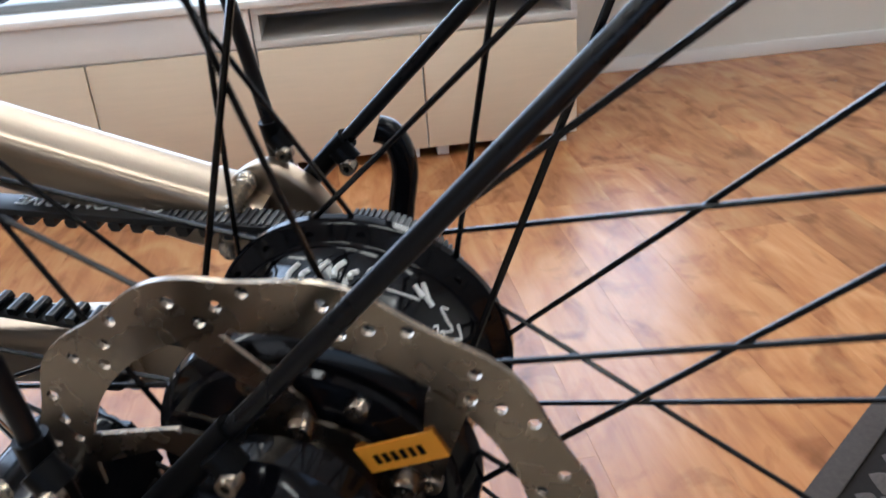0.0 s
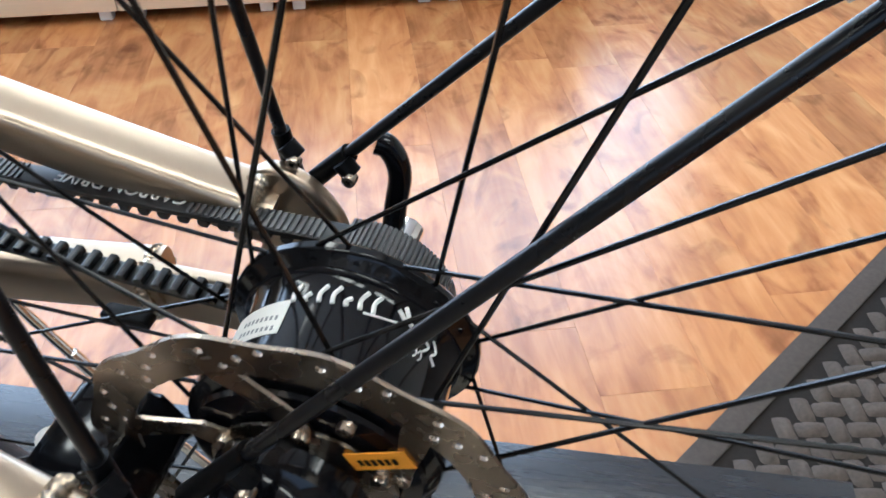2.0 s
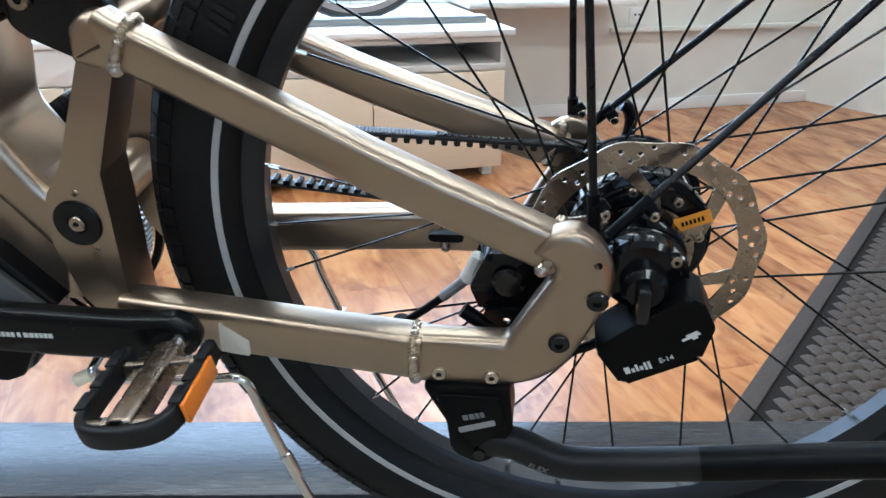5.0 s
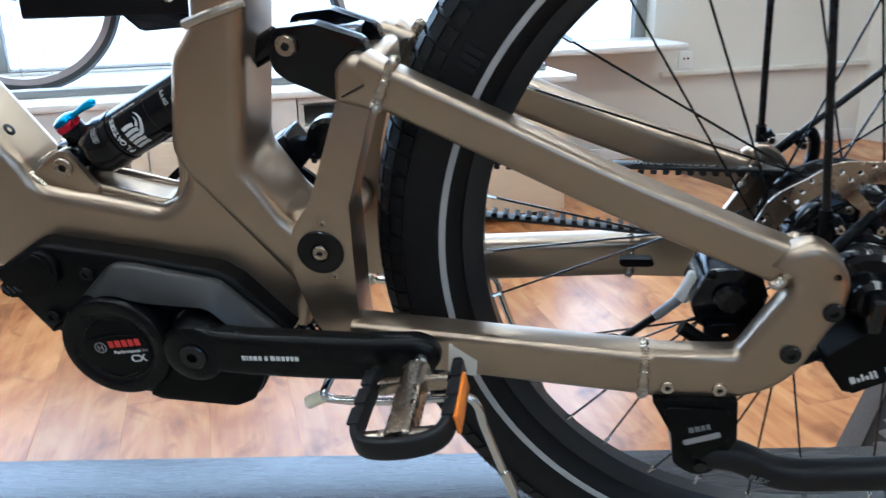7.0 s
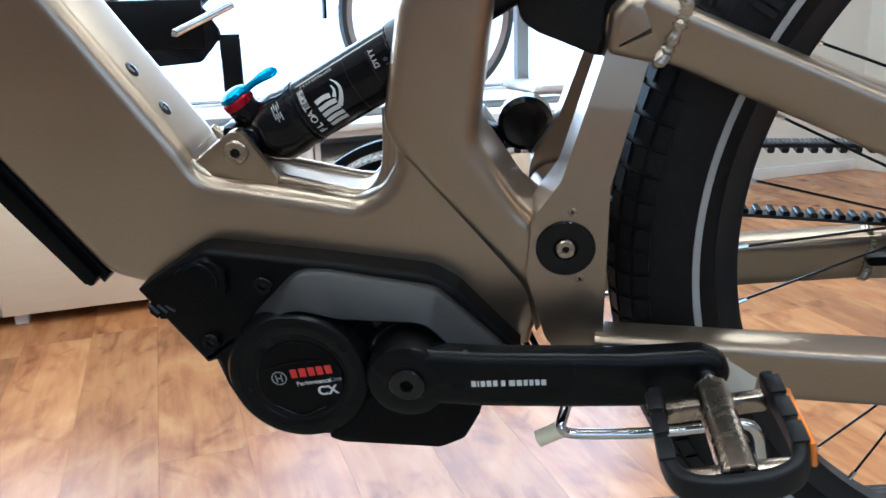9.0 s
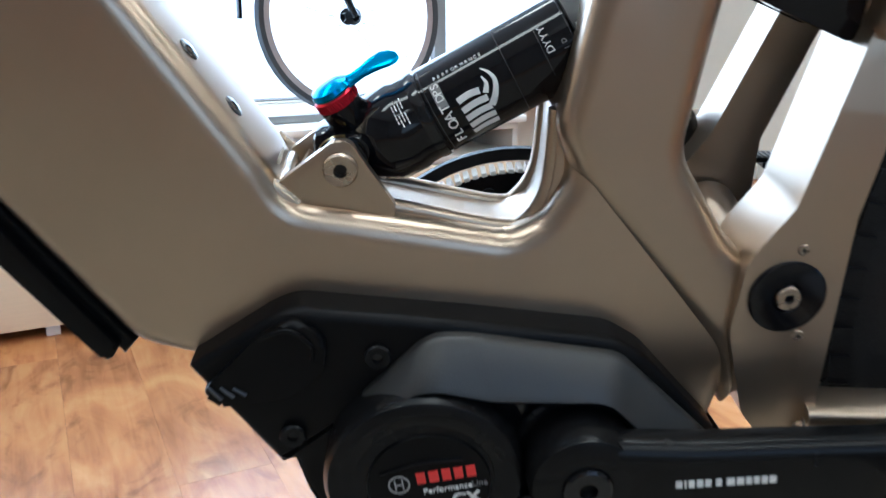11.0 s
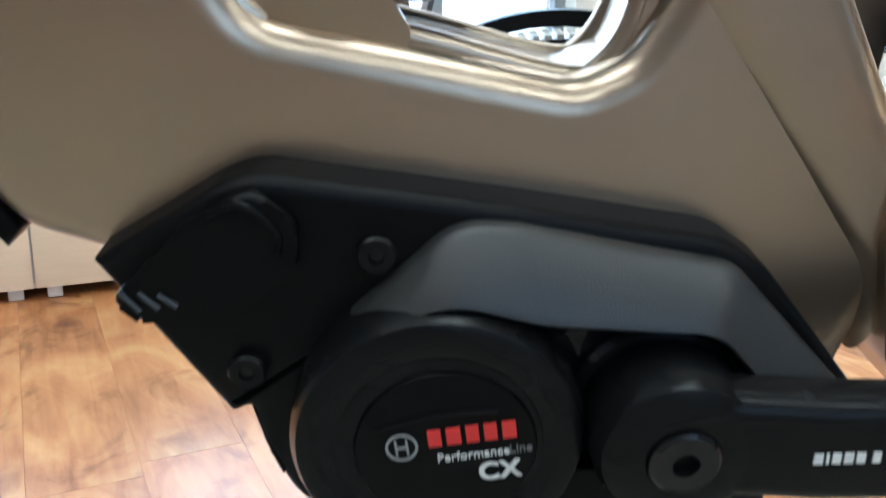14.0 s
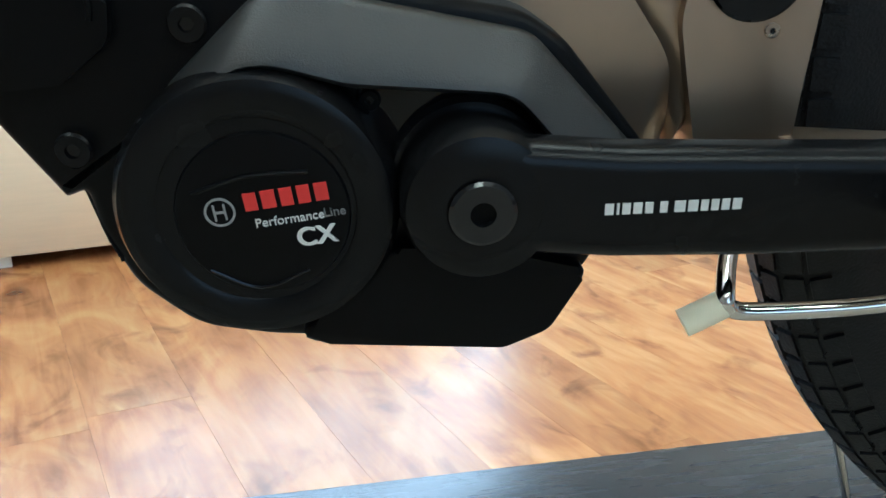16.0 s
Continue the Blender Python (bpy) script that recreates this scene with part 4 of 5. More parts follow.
part("shock_eye", lathe([(0.008, -0.038), (0.0125, -0.038), (0.0125, -0.010), (0.008, -0.010)], A0.x + 0.003, A0.z + 0.003, 32, closed=True), ANOD, sh)
part("shock_neck", box(-0.632, -0.606, -0.039, -0.009, 0.430, 0.456, 0.005), GLOSSB, sh)
for yy in (-0.0395, -0.0440):
    part("spacer_ring", lathe([(0.009, yy), (0.0128, yy), (0.0128, yy - 0.004), (0.009, yy - 0.004)], -0.6175, 0.4425, 32, closed=True), GOLD if yy > -0.042 else ANOD, sh)
part("mount_pin", lathe([(0, -0.053), (0.007, -0.053), (0.007, 0.008), (0, 0.008)], -0.6175, 0.4425, 20), STEEL, sh)
pz = Vector((-ax.z, 0, ax.x))
DM = Matrix.Translation(A0 + ax * 0.0180 + pz * 0.0275 + Vector((0, -0.004, 0))) @ Vector((0, 1, 0)).rotation_difference(Vector((pz.x, -0.18, pz.z)).normalized()).to_matrix().to_4x4() @ Matrix.Scale(0.9, 4)
dial = part("red_dial", lathe([(0.0118, 0.0), (0.0118, 0.0055), (0.0108, 0.0065), (0, 0.0065)], m=DM, seg=44), REDAN, sh, "knurled red adjuster dial")
for k in range(44):
    a = 2 * math.pi * k / 44
    p = DM @ Vector((0.0118 * math.cos(a), 0.0005, 0.0118 * math.sin(a))); q = DM @ Vector((0.0118 * math.cos(a + 0.07), 0.0052, 0.0118 * math.sin(a + 0.07)))
    part("knurl", tube([p, q], 0.00045, 4, 1), REDAN, dial)
part("dial_seat", lathe([(0.0105, -0.026), (0.0118, -0.004), (0.0118, -0.0002), (0, -0.0002)], m=DM, seg=32), GLOSSB, sh)
lev = part("blue_lever", lathe([(0.0112, 0.0068), (0.0116, 0.0080), (0.0105, 0.0105), (0.006, 0.0125), (0, 0.0128)], m=DM, seg=44), BLUE, sh, "blue anodised lock-out lever")
p0 = DM @ Vector((0, 0.0082, 0))
wd = (Vector((0, -0.75, 0)) - pz * 0.55 + ax * 0.15).normalized()
nd = ax.cross(wd).normalized()
bm = bmesh.new()
rows = []
for a, w, h, lift in ((-0.007, 0.0050, 0.0012, -0.0004), (0.000, 0.0072, 0.0018, 0.0000), (0.006, 0.0056, 0.0018, 0.0002), (0.012, 0.0036, 0.0018, 0.0010), (0.018, 0.0038, 0.0015, 0.0024), (0.024, 0.0052, 0.0012, 0.0036), (0.030, 0.0060, 0.0010, 0.0040), (0.034, 0.0050, 0.0008, 0.0038), (0.0365, 0.0022, 0.0005, 0.0035)):
    c = p0 + ax * a + pz * (lift - 0.12 * max(0, a))
    rows.append([bm.verts.new(c + wd * w * math.cos(t) + nd * h * math.sin(t)) for t in [2 * math.pi * q / 16 for q in range(16)]])
for a, b in zip(rows, rows[1:]):
    for k in range(16):
        bm.faces.new((a[k - 1], a[k], b[k], b[k - 1]))
bm.faces.new(rows[0])
bm.faces.new(rows[-1])
part("lever_blade", bm, BLUE, lev)
VM = Matrix.Translation(A0 + ax * 0.0145 + pz * 0.006 + Vector((0, -0.009, 0)))
part("valve_seat", lathe([(0.0085, 0.0), (0.0085, -0.010), (0.0075, -0.0115), (0.0055, -0.0115), (0.005, -0.008), (0, -0.008)], m=VM, seg=32), GLOSSB, sh)
part("valve_cap", lathe([(0.0042, -0.006), (0.0042, -0.016), (0.003, -0.0175), (0, -0.0175)], m=VM @ pose(0.004, 0, -0.008, 0, 0, 0), seg=20), GLOSSB, sh)


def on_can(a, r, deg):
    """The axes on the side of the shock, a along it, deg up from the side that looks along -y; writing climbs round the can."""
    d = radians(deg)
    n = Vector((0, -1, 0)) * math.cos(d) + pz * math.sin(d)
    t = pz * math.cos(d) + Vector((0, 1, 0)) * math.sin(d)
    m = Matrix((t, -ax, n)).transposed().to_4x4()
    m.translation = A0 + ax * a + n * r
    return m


def climb(text, size, a, r, deg0, step, material):
    for i, ch in enumerate(text):
        if ch != " ":
            words(ch, size, on_can(a, r, deg0 + i * step), material, sh)


CR = 0.0221
for i, ch in enumerate("PERFORMANCE"):
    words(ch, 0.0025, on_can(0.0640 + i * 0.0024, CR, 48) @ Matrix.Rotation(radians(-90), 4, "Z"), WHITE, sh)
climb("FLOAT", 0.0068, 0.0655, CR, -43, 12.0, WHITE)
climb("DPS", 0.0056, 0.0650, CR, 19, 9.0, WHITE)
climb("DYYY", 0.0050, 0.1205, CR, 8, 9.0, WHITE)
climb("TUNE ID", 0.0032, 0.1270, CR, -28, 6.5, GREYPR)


def patch(a0, a1, d0, d1, r, material, name):
    """A thin curved print on the can."""
    bm = bmesh.new()
    n = max(2, int(abs(d1 - d0) / 4))
    rows = [[bm.verts.new(on_can(a, r, d0 + (d1 - d0) * k / n).translation) for k in range(n + 1)] for a in (a0, a1)]
    for k in range(n):
        bm.faces.new((rows[0][k], rows[0][k + 1], rows[1][k + 1], rows[1][k]))
    return part(name, bm, material, sh)


def can_stroke(pts, r, name="brand_mark", material=None):
    """A flat stroke over the can: (along, degrees) points."""
    P = [on_can(a, CR + 0.0001, d).translation for a, d in pts]
    bm = bmesh.new()
    Q = spline(P, 5)
    rows = []
    for i, p in enumerate(Q):
        t = (Q[min(i + 1, len(Q) - 1)] - Q[max(i - 1, 0)]).normalized()
        axis = A0 + ax * (p - A0).dot(ax)
        nn = (p - axis).normalized()
        w = t.cross(nn).normalized()
        k = i / (len(Q) - 1)
        rr = r if not isinstance(r, tuple) else r[0] + (r[1] - r[0]) * k
        rows.append([bm.verts.new(p - w * rr), bm.verts.new(p + w * rr)])
    for a, b in zip(rows, rows[1:]):
        bm.faces.new((a[0], a[1], b[1], b[0]))
    part(name, bm, material or WHITE, sh)


# maker's mark as plain bars of its size, with a curved tail
for d in (-39, -27, -15, -3):
    can_stroke([(0.0700, d), (0.0770, d + 2), (0.0835, d + 1)], 0.0016)
can_stroke([(0.0700, 10), (0.0760, 12), (0.0815, 10)], 0.0016)
can_stroke([(0.0835, -14), (0.0875, -2), (0.0900, 12), (0.0890, 24), (0.0862, 33)], (0.0018, 0.0003))
can_stroke([(0.0835, 4), (0.0858, 14), (0.0850, 24)], (0.0014, 0.0003))
patch(0.0605, 0.0655, 12, 46, CR - 0.00005, GREYPR, "print_panel")
for i in range(4):
    for k in range(7):
        if (i * 3 + k) % 6:
            patch(0.0405 + i * 0.0016, 0.0411 + i * 0.0016, 14 + k * 5, 18 + k * 5, 0.02365, WHITE, "small_print")
for a in (0.0575, 0.098, 0.1303):
    patch(a, a + 0.0003, -70, 80, CR, GREYP, "decal_edge")
for a0, a1, d0, d1 in ((0.1340, 0.1345, 2, 26), (0.1420, 0.1425, 2, 26), (0.1340, 0.1425, 2, 4), (0.1340, 0.1425, 24, 26)):
    patch(a0, a1, d0, d1, 0.0229, WHITE, "collar_mark")
for a0, a1, d0, d1 in ((0.1155, 0.1158, -20, 44), (0.1155, 0.128, 43.2, 44)):
    patch(a0, a1, d0, d1, CR, GREYP, "decal_edge")
patch(0.1360, 0.1405, 7, 13, 0.0229, WHITE, "collar_print")
patch(0.1360, 0.1405, 16, 20, 0.0229, WHITE, "collar_print")

# rear wheel
wheel = part("rim", lathe([(0.2785, -0.008), (0.2785, 0.008), (0.284, 0.0125), (0.297, 0.0145), (0.297, 0.010), (0.290, 0.009), (0.290, -0.009), (0.297, -0.010), (0.297, -0.0145), (0.284, -0.0125)], WX, WZ, 128, closed=True), RIM, bike, "dark grey rim")
WHEEL = Matrix.Translation((WX, 0, WZ)) @ Matrix.Diagonal((1.02, 1, 1.02, 1)) @ Matrix.Translation((-WX, 0, -WZ))
wheel.matrix_local = WHEEL
tyre = part("tyre", lathe([(0.2945, -0.0125), (0.299, -0.021), (0.310, -0.0285), (0.326, -0.0325), (0.343, -0.0325), (0.355, -0.0285), (0.3645, -0.018), (0.3685, 0.0), (0.3645, 0.018), (0.355, 0.0285), (0.343, 0.0325), (0.326, 0.0325), (0.310, 0.0285), (0.299, 0.021), (0.2945, 0.0125)], WX, WZ, 128, closed=True), RUBBER, bike, "wide black tyre")
tyre.matrix_local = WHEEL
part("stripe", lathe([(0.3085, -0.0281), (0.3090, -0.0289), (0.3135, -0.0302), (0.3140, -0.0297)], WX, WZ, 128, closed=True), STRIPE, tyre, "pale reflective stripe")
bm = bmesh.new()
NT = 120
for k in range(NT):
    a = 2 * math.pi * k / NT
    for j, (r, yy, w, h, tilt) in enumerate(((0.3677, 0.0, 0.0060, 0.0085, 0), (0.3652, -0.0130, 0.0052, 0.0085, 22), (0.3652, 0.0130, 0.0052, 0.0085, -22), (0.3582, -0.0240, 0.0050, 0.0085, 48), (0.3582, 0.0240, 0.0050, 0.0085, -48), (0.3485, -0.0306, 0.0050, 0.0080, 72), (0.3485, 0.0306, 0.0050, 0.0080, -72))):
        o = 0.5 * (j % 2)
        aa = a + o * 2 * math.pi / NT
        m = Matrix.Translation((WX, 0, WZ)) @ Matrix.Rotation(-aa, 4, "Y") @ Matrix.Translation((r, yy, 0)) @ Matrix.Rotation(radians(-tilt), 4, "Z")
        c = [m @ Vector((x, y, z)) for x in (-0.002, 0.0024) for y in (-w, w) for z in (-h, h * 0.8)]
        v = [bm.verts.new(p) for p in c]
        for f in ((0, 1, 3, 2), (4, 6, 7, 5), (0, 4, 5, 1), (2, 3, 7, 6), (0, 2, 6, 4), (1, 5, 7, 3)):
            bm.faces.new([v[i] for i in f])
tagged(part("tread", bm, RUBBER, tyre, "low tread blocks", smooth=0), kind="stuff")
rng = random.Random(4)
bm = bmesh.new()
for k in range(420):
    a = 2 * math.pi * rng.random()
    yy = rng.choice((-0.029, -0.024, 0.024, -0.0285))
    r = 0.354
    p = Vector((WX + r * math.cos(a), yy, WZ + r * math.sin(a)))
    d = Vector((math.cos(a), -0.7 if yy < 0 else 0.7, math.sin(a))).normalized()
    tube([p, p + d * 0.0045], 0.0003, 4, 1, bm=bm)
tagged(part("moulding_hairs", bm, RUBBER, tyre, smooth=0), kind="stuff")
blocks([(0, 0.004, 0, 0.016), (0.006, 0.011, 0, 0.016), (0.013, 0.018, 0, 0.016)], Matrix.Translation((-0.268, -0.0345, 0.512)) @ Matrix.Rotation(radians(-58), 4, "Y") @ Matrix.Rotation(radians(90), 4, "X"), RUBBER2, tyre, "raised_mark")
for k in range(4):
    a = radians(-52 + k * 2.6)
    part("rim_decal", box(0.2795, 0.294, -0.0139, -0.0134, -0.0045, 0.0045), STRIPE, wheel, smooth=0).matrix_local = Matrix.Translation((WX, 0, WZ)) @ Matrix.Rotation(-a, 4, "Y")
AXLE = Matrix.Translation((HX, 0, HZ)) @ Matrix.Rotation(radians(4.0), 4, "Z") @ Matrix.Translation((-HX, 0, -HZ))   # the axle sits a little askew
for k in range(-15, 21):
    a = radians(float(np.interp(k, (-15, -3, -1, 0, 2, 5, 8, 12, 14, 21), (264.5, 140.8, 117.8, 101.6, 83.2, 58.8, 39.0, 11.6, -15.6, -95.5))))
    near = k % 2 == 1
    lead = (k // 2) % 2
    fy, fr_ = (-0.003, 0.052) if near else (0.056, 0.0545)
    h = radians(((162 if lead else 76) if near else (166 if lead else 82)) - 10 * k)
    p = AXLE @ Vector((HX + fr_ * math.cos(h), fy, HZ + fr_ * math.sin(h)))
    q = Vector((WX + 0.2862 * math.cos(a), -0.004 if near else 0.004, WZ + 0.2862 * math.sin(a)))
    sp = part("spoke", tube([p, q], 0.00105, 7, 1), SPOKE, bike)
    d = (p - q).normalized()
    part("nipple", tube([q - d * 0.003, q + d * 0.0025, q + d * 0.010], 0.0020, 8, 1), CHROME, sp, "bright spoke nipple")
vs = Vector((WX + 0.2845 * math.cos(radians(291)), 0, WZ + 0.2845 * math.sin(radians(291))))
vd = (Vector((WX, 0, WZ)) - vs).normalized()
part("valve", tube([vs, vs + vd * 0.014, vs + vd * 0.028], 0.0032, 12, 1), CHROME, bike, "bright tyre valve")

# hub
hub = part("hub", lathe([(0.030, -0.014), (0.049, -0.012), (0.0555, -0.008), (0.0565, -0.005), (0.0565, -0.002), (0.0535, 0.000), (0.0530, 0.004), (0.0505, 0.006), (0.0500, 0.028), (0.0500, 0.040), (0.0512, 0.046), (0.0530, 0.0485), (0.0585, 0.0505), (0.0600, 0.0525), (0.0600, 0.0555), (0.0585, 0.0575), (0.0560, 0.0590), (0.0455, 0.0620), (0.030, 0.0640)], HX, HZ, 96), GLOSSB, bike, "glossy black gear hub")
hub.matrix_local = AXLE
for k in range(18):
    a = 2 * math.pi * k / 18
    for rr, yy in ((0.0550, 0.0495),):
        part("spoke_hole", lathe([(0.0019, 0.0), (0.0019, -0.0012), (0, -0.0012)], HX + rr * math.cos(a), HZ + rr * math.sin(a), 8, m=Matrix.Translation((HX + rr * math.cos(a), yy + 0.0009, HZ + rr * math.sin(a)))), GLOSSB, hub)


def on_hub(y, deg):
    """The axes on the shell of the hub, its up along the axle, away from the disc."""
    a = radians(deg)
    n = Vector((math.cos(a), 0, math.sin(a)))
    u = Vector((0, 1, 0))
    r = u.cross(n)
    m = Matrix((r, u, n)).transposed().to_4x4()
    m.translation = Vector((HX, y, HZ)) + n * 0.0503
    return m


# flowing maker's mark drawn as plain loops, climbing a little along the shell
def hub_stroke(pts, r=0.00055, name="brand_mark", material=None):
    """pts: (angle, y) on the shell."""
    P = [on_hub(y, d).translation for d, y in pts]
    part(name, tube(P, r, 6, 4), material or WHITE, hub)


for i in range(7):
    d, y0, tall = 105 - i * 6.6, 0.0300 + 0.0003 * i, (0.0095, 0.0045, 0.0090, 0.0090, 0.0045, 0.0095, 0.0095)[i]
    hub_stroke([(d, y0), (d + 0.8, y0 + tall * 0.5), (d - 1.6, y0 + tall)], 0.0011)
hub_stroke([(70, 0.0305), (60, 0.0318), (50, 0.0340)], 0.0005)
for a, b in (((54, 0.0395), (49, 0.0360)), ((51, 0.0425), (47, 0.0370)), ((48, 0.0370), (44, 0.0350))):
    hub_stroke([a, b], 0.0011, "emblem")
for k in range(15):
    part("hub_label", moved(box(-0.0011, 0.0013, 0, 0.0175, -0.0002, 0.0003), on_hub(0.0105 + 0.0002 * k, 141 - k * 2.4)), PAPER, hub, smooth=0)
for j in range(2):
    for k in range(8):
        part("label_print", moved(box(-0.0006, 0.0006, 0, 0.0022, 0.0002, 0.0005), on_hub(0.0150 + j * 0.0055, 131 - k * 3.0)), GREYPR, hub, smooth=0)
hub_stroke([(37, 0.0395), (40, 0.0375), (36, 0.0345), (32, 0.0325), (35, 0.0290)], 0.0006, "hub_mark")
hub_stroke([(30, 0.0375), (26, 0.0335), (29, 0.0300), (25, 0.0275)], 0.0006, "hub_mark")
for d in (41, 37.5):
    hub_stroke([(d, 0.0265), (d - 1.5, 0.0285), (d - 2.5, 0.0255), (d - 1, 0.0235)], 0.0004, "hub_mark")

# brake disc
RY = -0.020
RO = 0.0915
outer = [(HX + 0.003 + (RO + 0.0016 * math.sin(11 * t)) * math.cos(t), HZ - 0.002 + (RO + 0.0016 * math.sin(11 * t)) * math.sin(t)) for t in [2 * math.pi * k / 132 for k in range(132)]]
CX, CZ = HX + 0.003, HZ - 0.002
holes = [ring2(CX, CZ, 0.0725, 72)]
for k in range(12):
    t = 2 * math.pi * k / 12
    for j, (rr, dt) in enumerate(((0.0868, 0.0), (0.0822, 0.11), (0.0775, 0.20), (0.0858, 0.27))):
        holes.append(ring2(CX + rr * math.cos(t + dt), CZ + rr * math.sin(t + dt), 0.0021, 9))
disc = part("brake_disc", plate(outer, holes, RY - 0.0009, RY + 0.0009), STEEL, bike, "wavy drilled steel brake disc")
disc.matrix_local = Matrix.Translation((-0.003, 0, -0.003)) @ AXLE @ Matrix.Translation((CX, 0, CZ)) @ Matrix.Diagonal((1.025, 1, 1.025, 1)) @ Matrix.Translation((-CX, 0, -CZ))
for k in range(6):
    t = 2 * math.pi * k / 6 + 0.35
    P = lambda r, a: (CX + r * math.cos(a), CZ + r * math.sin(a))
    arm = [P(0.030, t - 0.30), P(0.048, t - 0.02), P(0.0738, t + 0.34), P(0.0738, t + 0.54), P(0.050, t + 0.24), P(0.030, t + 0.28)]
    part("disc_arm", prism(fillet(arm, 0.003), RY - 0.0009, RY + 0.0009), STEEL, disc)
    x, z = P(0.0365, t + 0.02)
    bolt(disc, x, RY - 0.001, z, 0.0042, 0.003, STEEL)
part("disc_carrier", plate(ring2(CX, CZ, 0.040, 48), [ring2(CX, CZ, 0.024, 32)], RY - 0.0008, RY + 0.0008), STEEL, disc)
part("hub_cap", lathe([(0.050, -0.0125), (0.0515, -0.0140), (0.050, -0.0158), (0.046, -0.0165), (0.026, -0.0165), (0.026, -0.027), (0, -0.027)], HX, HZ, 64), GLOSSB, bike).matrix_local = AXLE
for k in range(8):
    a = 2 * math.pi * k / 8 + 0.2
    bolt(bike, HX + 0.0455 * math.cos(a), -0.0163, HZ + 0.0455 * math.sin(a), 0.0038, 0.002, STEEL, "cap_bolt")
lb = part("disc_label", moved(box(-0.0135, 0.0135, -0.0055, 0.0055, -0.0003, 0.0003), facing(HX + 0.0385, RY - 0.0016, HZ + 0.027, 22)), ORANGEL, disc, "orange paper sticker", smooth=0)
for k in range(6):
    part("sticker_print", moved(box(-0.009 + k * 0.003, -0.0072 + k * 0.003, -0.002, 0.0018, 0.0004, 0.0006), facing(HX + 0.0385, RY - 0.0018, HZ + 0.027, 22)), BLACKP, lb, smooth=0)

# axle end, gear box and dropout hardware on the near side
part("axle_plate", lathe([(0.034, -0.026), (0.034, -0.036), (0.030, -0.040), (0.028, -0.046), (0.028, -0.052), (0.0295, -0.054), (0.0295, -0.060), (0.026, -0.064), (0.017, -0.066), (0.017, -0.080), (0.013, -0.084), (0, -0.084)], HX, HZ, 48), GLOSSB, bike, "black axle plate")
part("axle_lever", box(HX - 0.006, HX + 0.004, -0.096, -0.082, HZ - 0.020, HZ + 0.008, 0.003), ANOD, bike)
gb_ = part("shift_unit", prism(fillet([(-0.004, 0.306), (0.020, 0.328), (0.058, 0.358), (0.070, 0.352), (0.080, 0.333), (0.074, 0.304), (0.020, 0.273)], [.006, .004, .006, .006, .008, .008, .006]), -0.088, -0.050, 0.004), BLACKP, bike, "matt black electronic shift unit")
blocks([(0, 0.004, 0, 0.006), (0.005, 0.0075, 0, 0.0035), (0.0085, 0.0105, 0, 0.006), (0.0115, 0.014, 0, 0.0035), (0.015, 0.017, -0.001, 0.006), (0.018, 0.020, -0.001, 0.006)], facing(0.022, -0.0884, 0.285, 26), WHITE, gb_, "brand_mark")
words("E-14", 0.0062, facing(0.045, -0.0884, 0.298, 26), WHITE, gb_)
blocks([(-0.007, 0.007, -0.001, 0.001), (-0.003, 0.006, 0.001, 0.003), (0.0, 0.004, -0.003, 0.0)], facing(0.064, -0.0884, 0.324, 35), WHITE, gb_, "emblem")
for x, z in ((0.052, 0.366), (0.046, 0.372)):
    part("shift_arm", prism(fillet([(x - 0.008, z - 0.014), (x + 0.010, z - 0.012), (x + 0.006, z + 0.006), (x - 0.006, z + 0.006)], 0.003), -0.062, -0.052, 0.001), GLOSSB, gb_)
bolt(gb_, 0.050, -0.062, 0.371, 0.0045, 0.003, STEEL)
part("shift_cable", tube([(0.004, -0.068, 0.300), (-0.012, -0.07, 0.292), (-0.030, -0.066, 0.286)], 0.004, 10, 6), BLACKP, bike)
part("torque_plate", plate(fillet([(-0.03, 0.283), (0.012, 0.283), (0.018, 0.300), (-0.03, 0.300)], 0.004), [ring2(-0.012, 0.288, 0.002, 8), ring2(0.0, 0.288, 0.002, 8)], -0.050, -0.048), STEEL, bike)

# calliper and cables
cal = part("brake_calliper", prism(fillet([(-0.100, 0.330), (-0.088, 0.360), (-0.050, 0.366), (-0.038, 0.335), (-0.060, 0.302), (-0.090, 0.306)], 0.010), -0.052, -0.002, 0.006), GLOSSB, bike, "black disc brake calliper")
part("calliper_cap", lathe([(0.013, -0.05), (0.013, -0.056), (0.010, -0.059), (0, -0.059)], -0.070, 0.338, 32), ANOD, cal)
part("banjo", tube([(-0.094, -0.030, 0.345), (-0.100, -0.030, 0.330), (-0.104, -0.03, 0.322)], 0.0065, 14, 4), WHITEL, cal, "pale hose fitting")
part("calliper_bracket", plate(fillet([(-0.095, 0.312), (-0.040, 0.318), (-0.030, 0.296), (-0.060, 0.286)], 0.006), [ring2(-0.07, 0.304, 0.003, 10), ring2(-0.055, 0.304, 0.003, 10), ring2(-0.045, 0.303, 0.003, 10)], -0.058, -0.054), ANOD, cal)
part("adjuster", tube([(-0.105, -0.052, 0.308), (-0.080, -0.055, 0.292), (-0.062, -0.057, 0.280)], 0.0062, 14, 3), BLACKP, cal)
part("brake_hose", tube([(-0.104, -0.030, 0.322), (-0.125, -0.032, 0.303), (-0.150, -0.035, 0.283), (-0.185, -0.04, 0.262), (-0.24, -0.03, 0.262)], 0.0034, 10, 8), BLACKP, bike)
part("hose_ferrule", tube([(-0.106, -0.030, 0.3205), (-0.124, -0.032, 0.3040)], 0.0044, 12, 1), GREYM, bike)
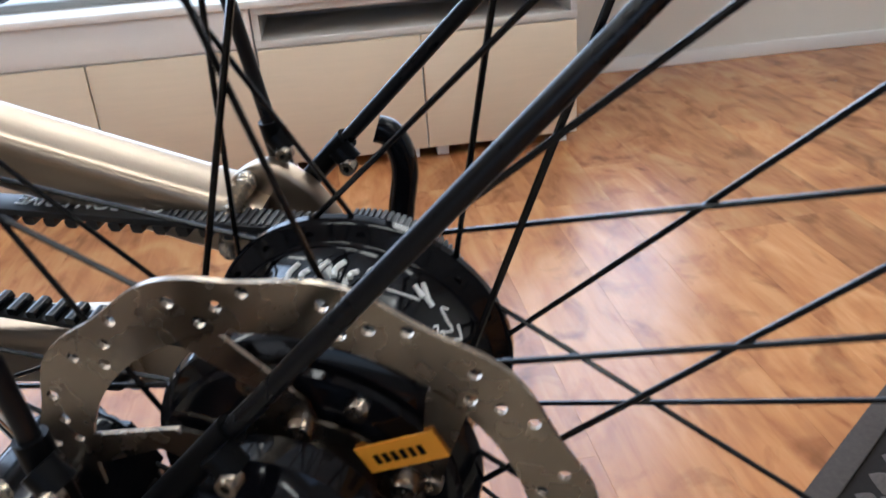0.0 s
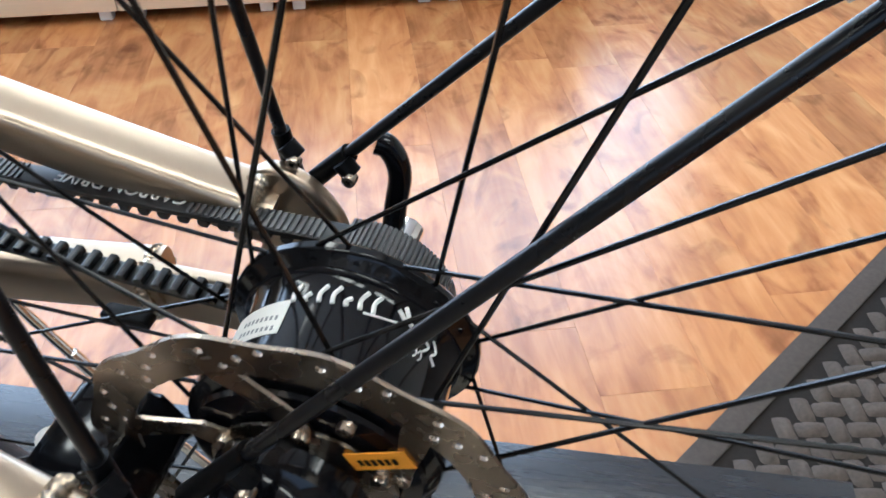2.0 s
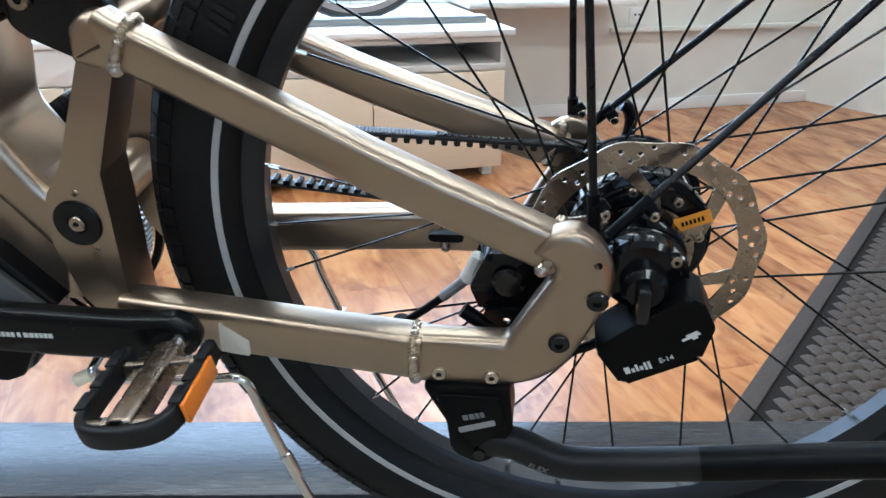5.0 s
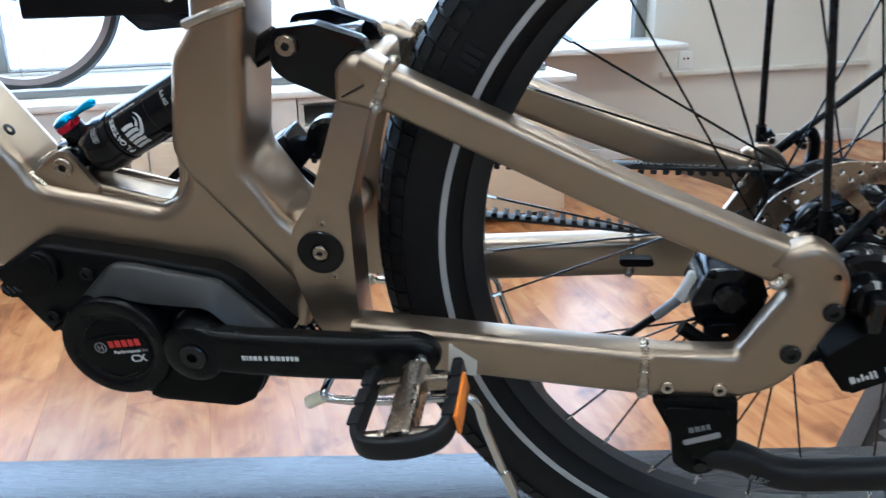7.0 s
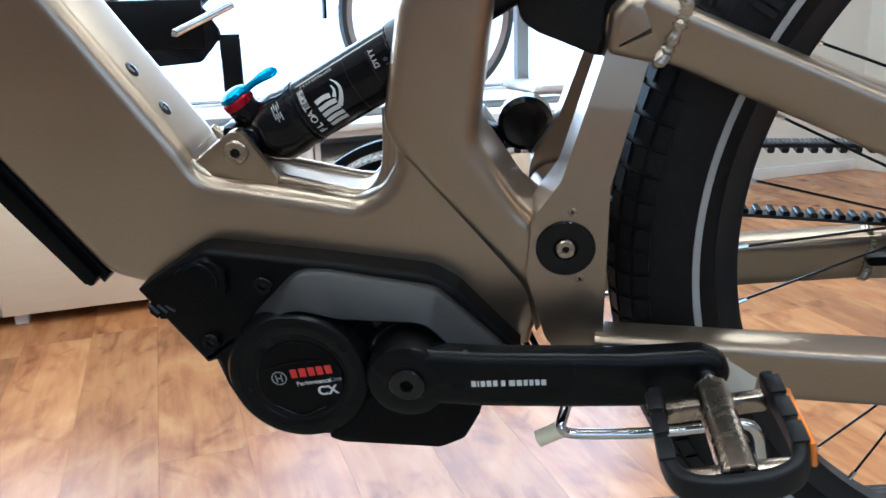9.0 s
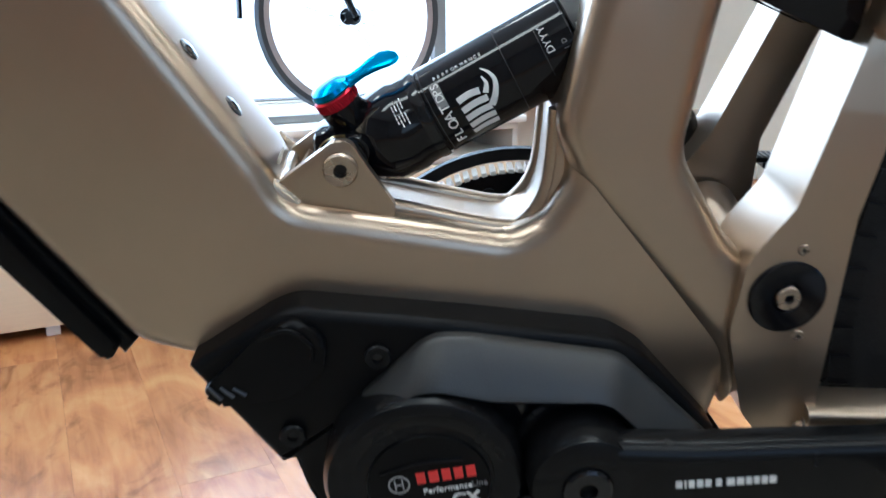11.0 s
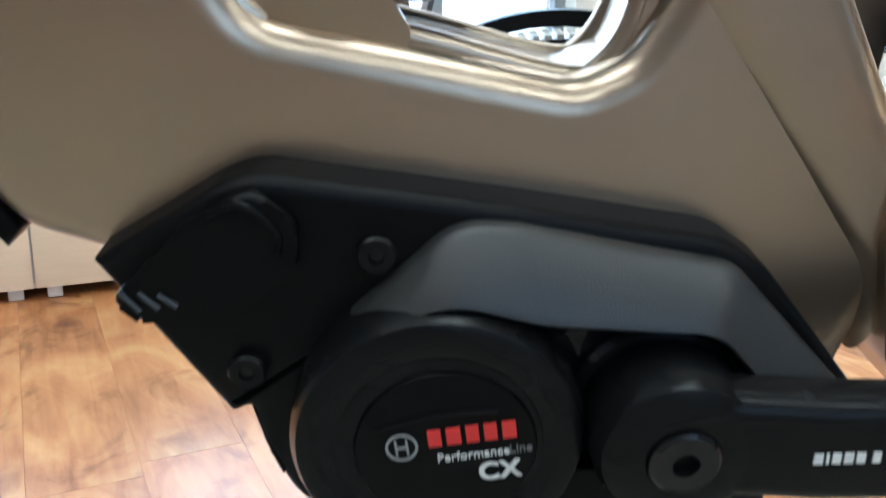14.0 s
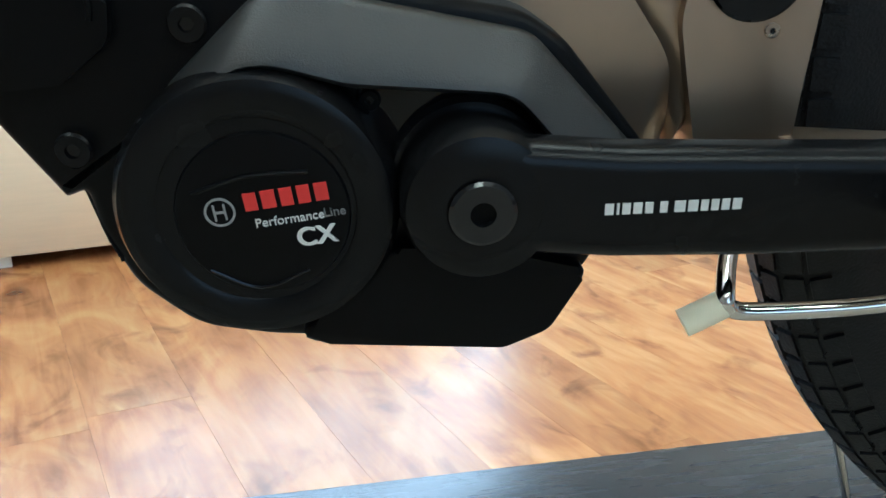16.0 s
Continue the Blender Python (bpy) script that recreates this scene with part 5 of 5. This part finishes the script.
part("cable_plug", tube([(-0.205, -0.032, 0.268), (-0.194, -0.032, 0.274), (-0.160, -0.032, 0.272)], (0.003, 0.006), 12, 4), BLACKP, bike)
part("cable_clip", tube([(-0.158, -0.034, 0.262), (-0.158, -0.034, 0.282)], 0.0065, 14, 1), GLOSSB, bike)
part("sensor_cable", tube([(-0.205, -0.032, 0.268), (-0.225, -0.03, 0.258), (-0.26, -0.03, 0.262)], 0.002, 8, 6), BLACKP, bike)

# carrier stays
def stay(p):
    P = [Vector(q) for q in p]
    d = (P[1] - P[0]).normalized()
    part("stay", tube(P, 0.0031, 14, 1), CARBONB, bike, "black carrier stay")
    part("stay_end", tube([P[0] - d * 0.004, P[0] + d * 0.036], 0.0047, 14, 1), BLACKP, bike)
    q = P[0] + d * 0.028
    cl = part("stay_clamp", tube([q + Vector((0.003, -0.004, 0.003)), q + Vector((0.008, -0.005, -0.003))], 0.0052, 14, 1), BLACKP, bike)
    bolt(cl, q.x + 0.008, q.y - 0.0085, q.z - 0.003, 0.0036, 0.003, STEEL)


stay([(0.004, -0.0515, 0.386), (0.174, 0.011, 0.55), (0.277, 0.049, 0.65), (0.36, 0.08, 0.73)])
stay([(-0.010, -0.068, 0.388), (-0.027, -0.050, 0.55), (-0.049, -0.026, 0.76)])
stay([(-0.018, 0.110, 0.392), (0.10, 0.113, 0.505), (0.36, 0.113, 0.755)])
stay([(-0.024, 0.112, 0.388), (-0.032, 0.110, 0.50), (-0.049, 0.106, 0.76)])
part("quick_release", tube([(0.022, 0.114, 0.362), (0.0235, 0.120, 0.378), (0.0265, 0.1225, 0.394), (0.0255, 0.1235, 0.405), (0.0215, 0.1238, 0.4125), (0.0165, 0.1228, 0.4150)], 0, 16, 6, (0.0055, 0.0058, 0.8), side=(0, 1, 0)), GLOSSB, bike, "curved black quick release lever")
part("release_nut", lathe([(0.008, 0.10), (0.008, 0.122), (0.005, 0.125), (0, 0.125)], 0.028, 0.360, 20), CHROME, bike)

# folded kickstand under the chainstay
kb = part("kickstand_bracket", prism(fillet([(-0.130, 0.272), (-0.064, 0.275), (-0.060, 0.235), (-0.074, 0.203), (-0.086, 0.193), (-0.108, 0.206), (-0.112, 0.238)], [.002, .002, .01, .01, .01, .01, .02]), -0.104, -0.068, 0.005), BLACKP, bike, "black kickstand bracket")
part("bracket_plate", prism(fillet([(-0.122, 0.266), (-0.070, 0.267), (-0.066, 0.236), (-0.090, 0.212), (-0.106, 0.232)], 0.006), -0.1065, -0.100, 0.002), BLACKP, kb)
blocks([(0, 0.004, 0, 0.005), (0.005, 0.009, 0, 0.005), (0.010, 0.013, 0, 0.005), (0.014, 0.017, 0, 0.005)], facing(-0.098, -0.1067, 0.2420, 18), GREYPR, kb, "print")
part("print_bar", prism(fillet([(-0.1010, 0.2290), (-0.0730, 0.2400), (-0.0748, 0.2450), (-0.1028, 0.2340)], 0.002), -0.1073, -0.105), SILVERP, kb)
kl = part("kickstand_leg", tube([(-0.085, -0.094, 0.212), (-0.058, -0.096, 0.212), (-0.018, -0.097, 0.197), (0.04, -0.100, 0.2045), (0.095, -0.104, 0.2165)], 0, 24, 5, (0.011, 0.0125, 0.6)), RUBBER2, bike, "charcoal kickstand leg")
part("kickstand_sleeve", tube([(0.085, -0.104, 0.2145), (0.14, -0.107, 0.2265), (0.215, -0.112, 0.243)], 0, 24, 3, (0.0112, 0.0126, 0.6)), BLACKP, kl)
words("FLEX", 0.0075, facing(-0.047, -0.1076, 0.198, -18), GREYPR, kl)
part("leg_pivot", lathe([(0.005, -0.104), (0.005, -0.108), (0, -0.108)], -0.086, 0.207, 16), ANOD, kb)

# chrome display stand that carries the rear of the bicycle
stand = thing("display_stand", "chrome wire display stand with ivory rubber tips under the chainstays", "bicycle stand", m=LEAN)
for s in (-1, 1):
    yy = s * 0.100
    part("wire_hook", tube([(-0.372, s * 0.062, 0.288), (-0.392, s * 0.078, 0.272), (-0.4015, yy, 0.258), (-0.397, yy, 0.2515), (-0.38, yy, 0.2505), (-0.34, yy, 0.2525), (-0.300, yy, 0.2585), (-0.280, yy, 0.261), (-0.270, yy, 0.252), (-0.262, yy, 0.222), (-0.228, yy * 1.05, 0.127), (-0.145, yy * 1.2, -0.075)], 0.0038, 14, 8), CHROME, stand)
    part("rubber_tip", tube([(-0.400, yy - 0.001 * s, 0.2545), (-0.408, yy, 0.2505), (-0.417, yy, 0.2455)], 0.0058, 18, 2), TIP, stand, "ivory rubber tip")
    part("wire_sleeve", tube([(-0.248, yy * 1.02, 0.183), (-0.240, yy * 1.03, 0.161)], 0.0050, 14, 1), CHROME, stand)
part("base_bar", tube([(-0.15, -0.13, -0.066), (-0.145, 0.0, -0.085), (-0.15, 0.125, -0.1)], 0.0045, 12, 4), CHROME, stand)

# ---- floor boards ----
PW, PL = 0.19, 1.28
ground = solid("floor", box(-4.45, 5.8, -3.25, 3.45, FLOOR - 0.06, FLOOR - 0.0125), mat("floor_underlay", (0.07, 0.035, 0.018), 0.8), "cherry coloured laminate plank floor", "floor", ROOM, "structure", smooth=0)
pm = finish("plank", box(0.0002, PW - 0.0002, 0.0003, PL - 0.0003, -0.012, 0), FLOORW, 0)
rng = random.Random(11)
for i in range(-22, 20):
    v = -3.0 - rng.random() * PL
    while v < 3.2:
        ob = new("plank", pm)
        ob.parent = ground
        ob.matrix_local = Matrix.Translation((i * PW, v, FLOOR))
        v += PL
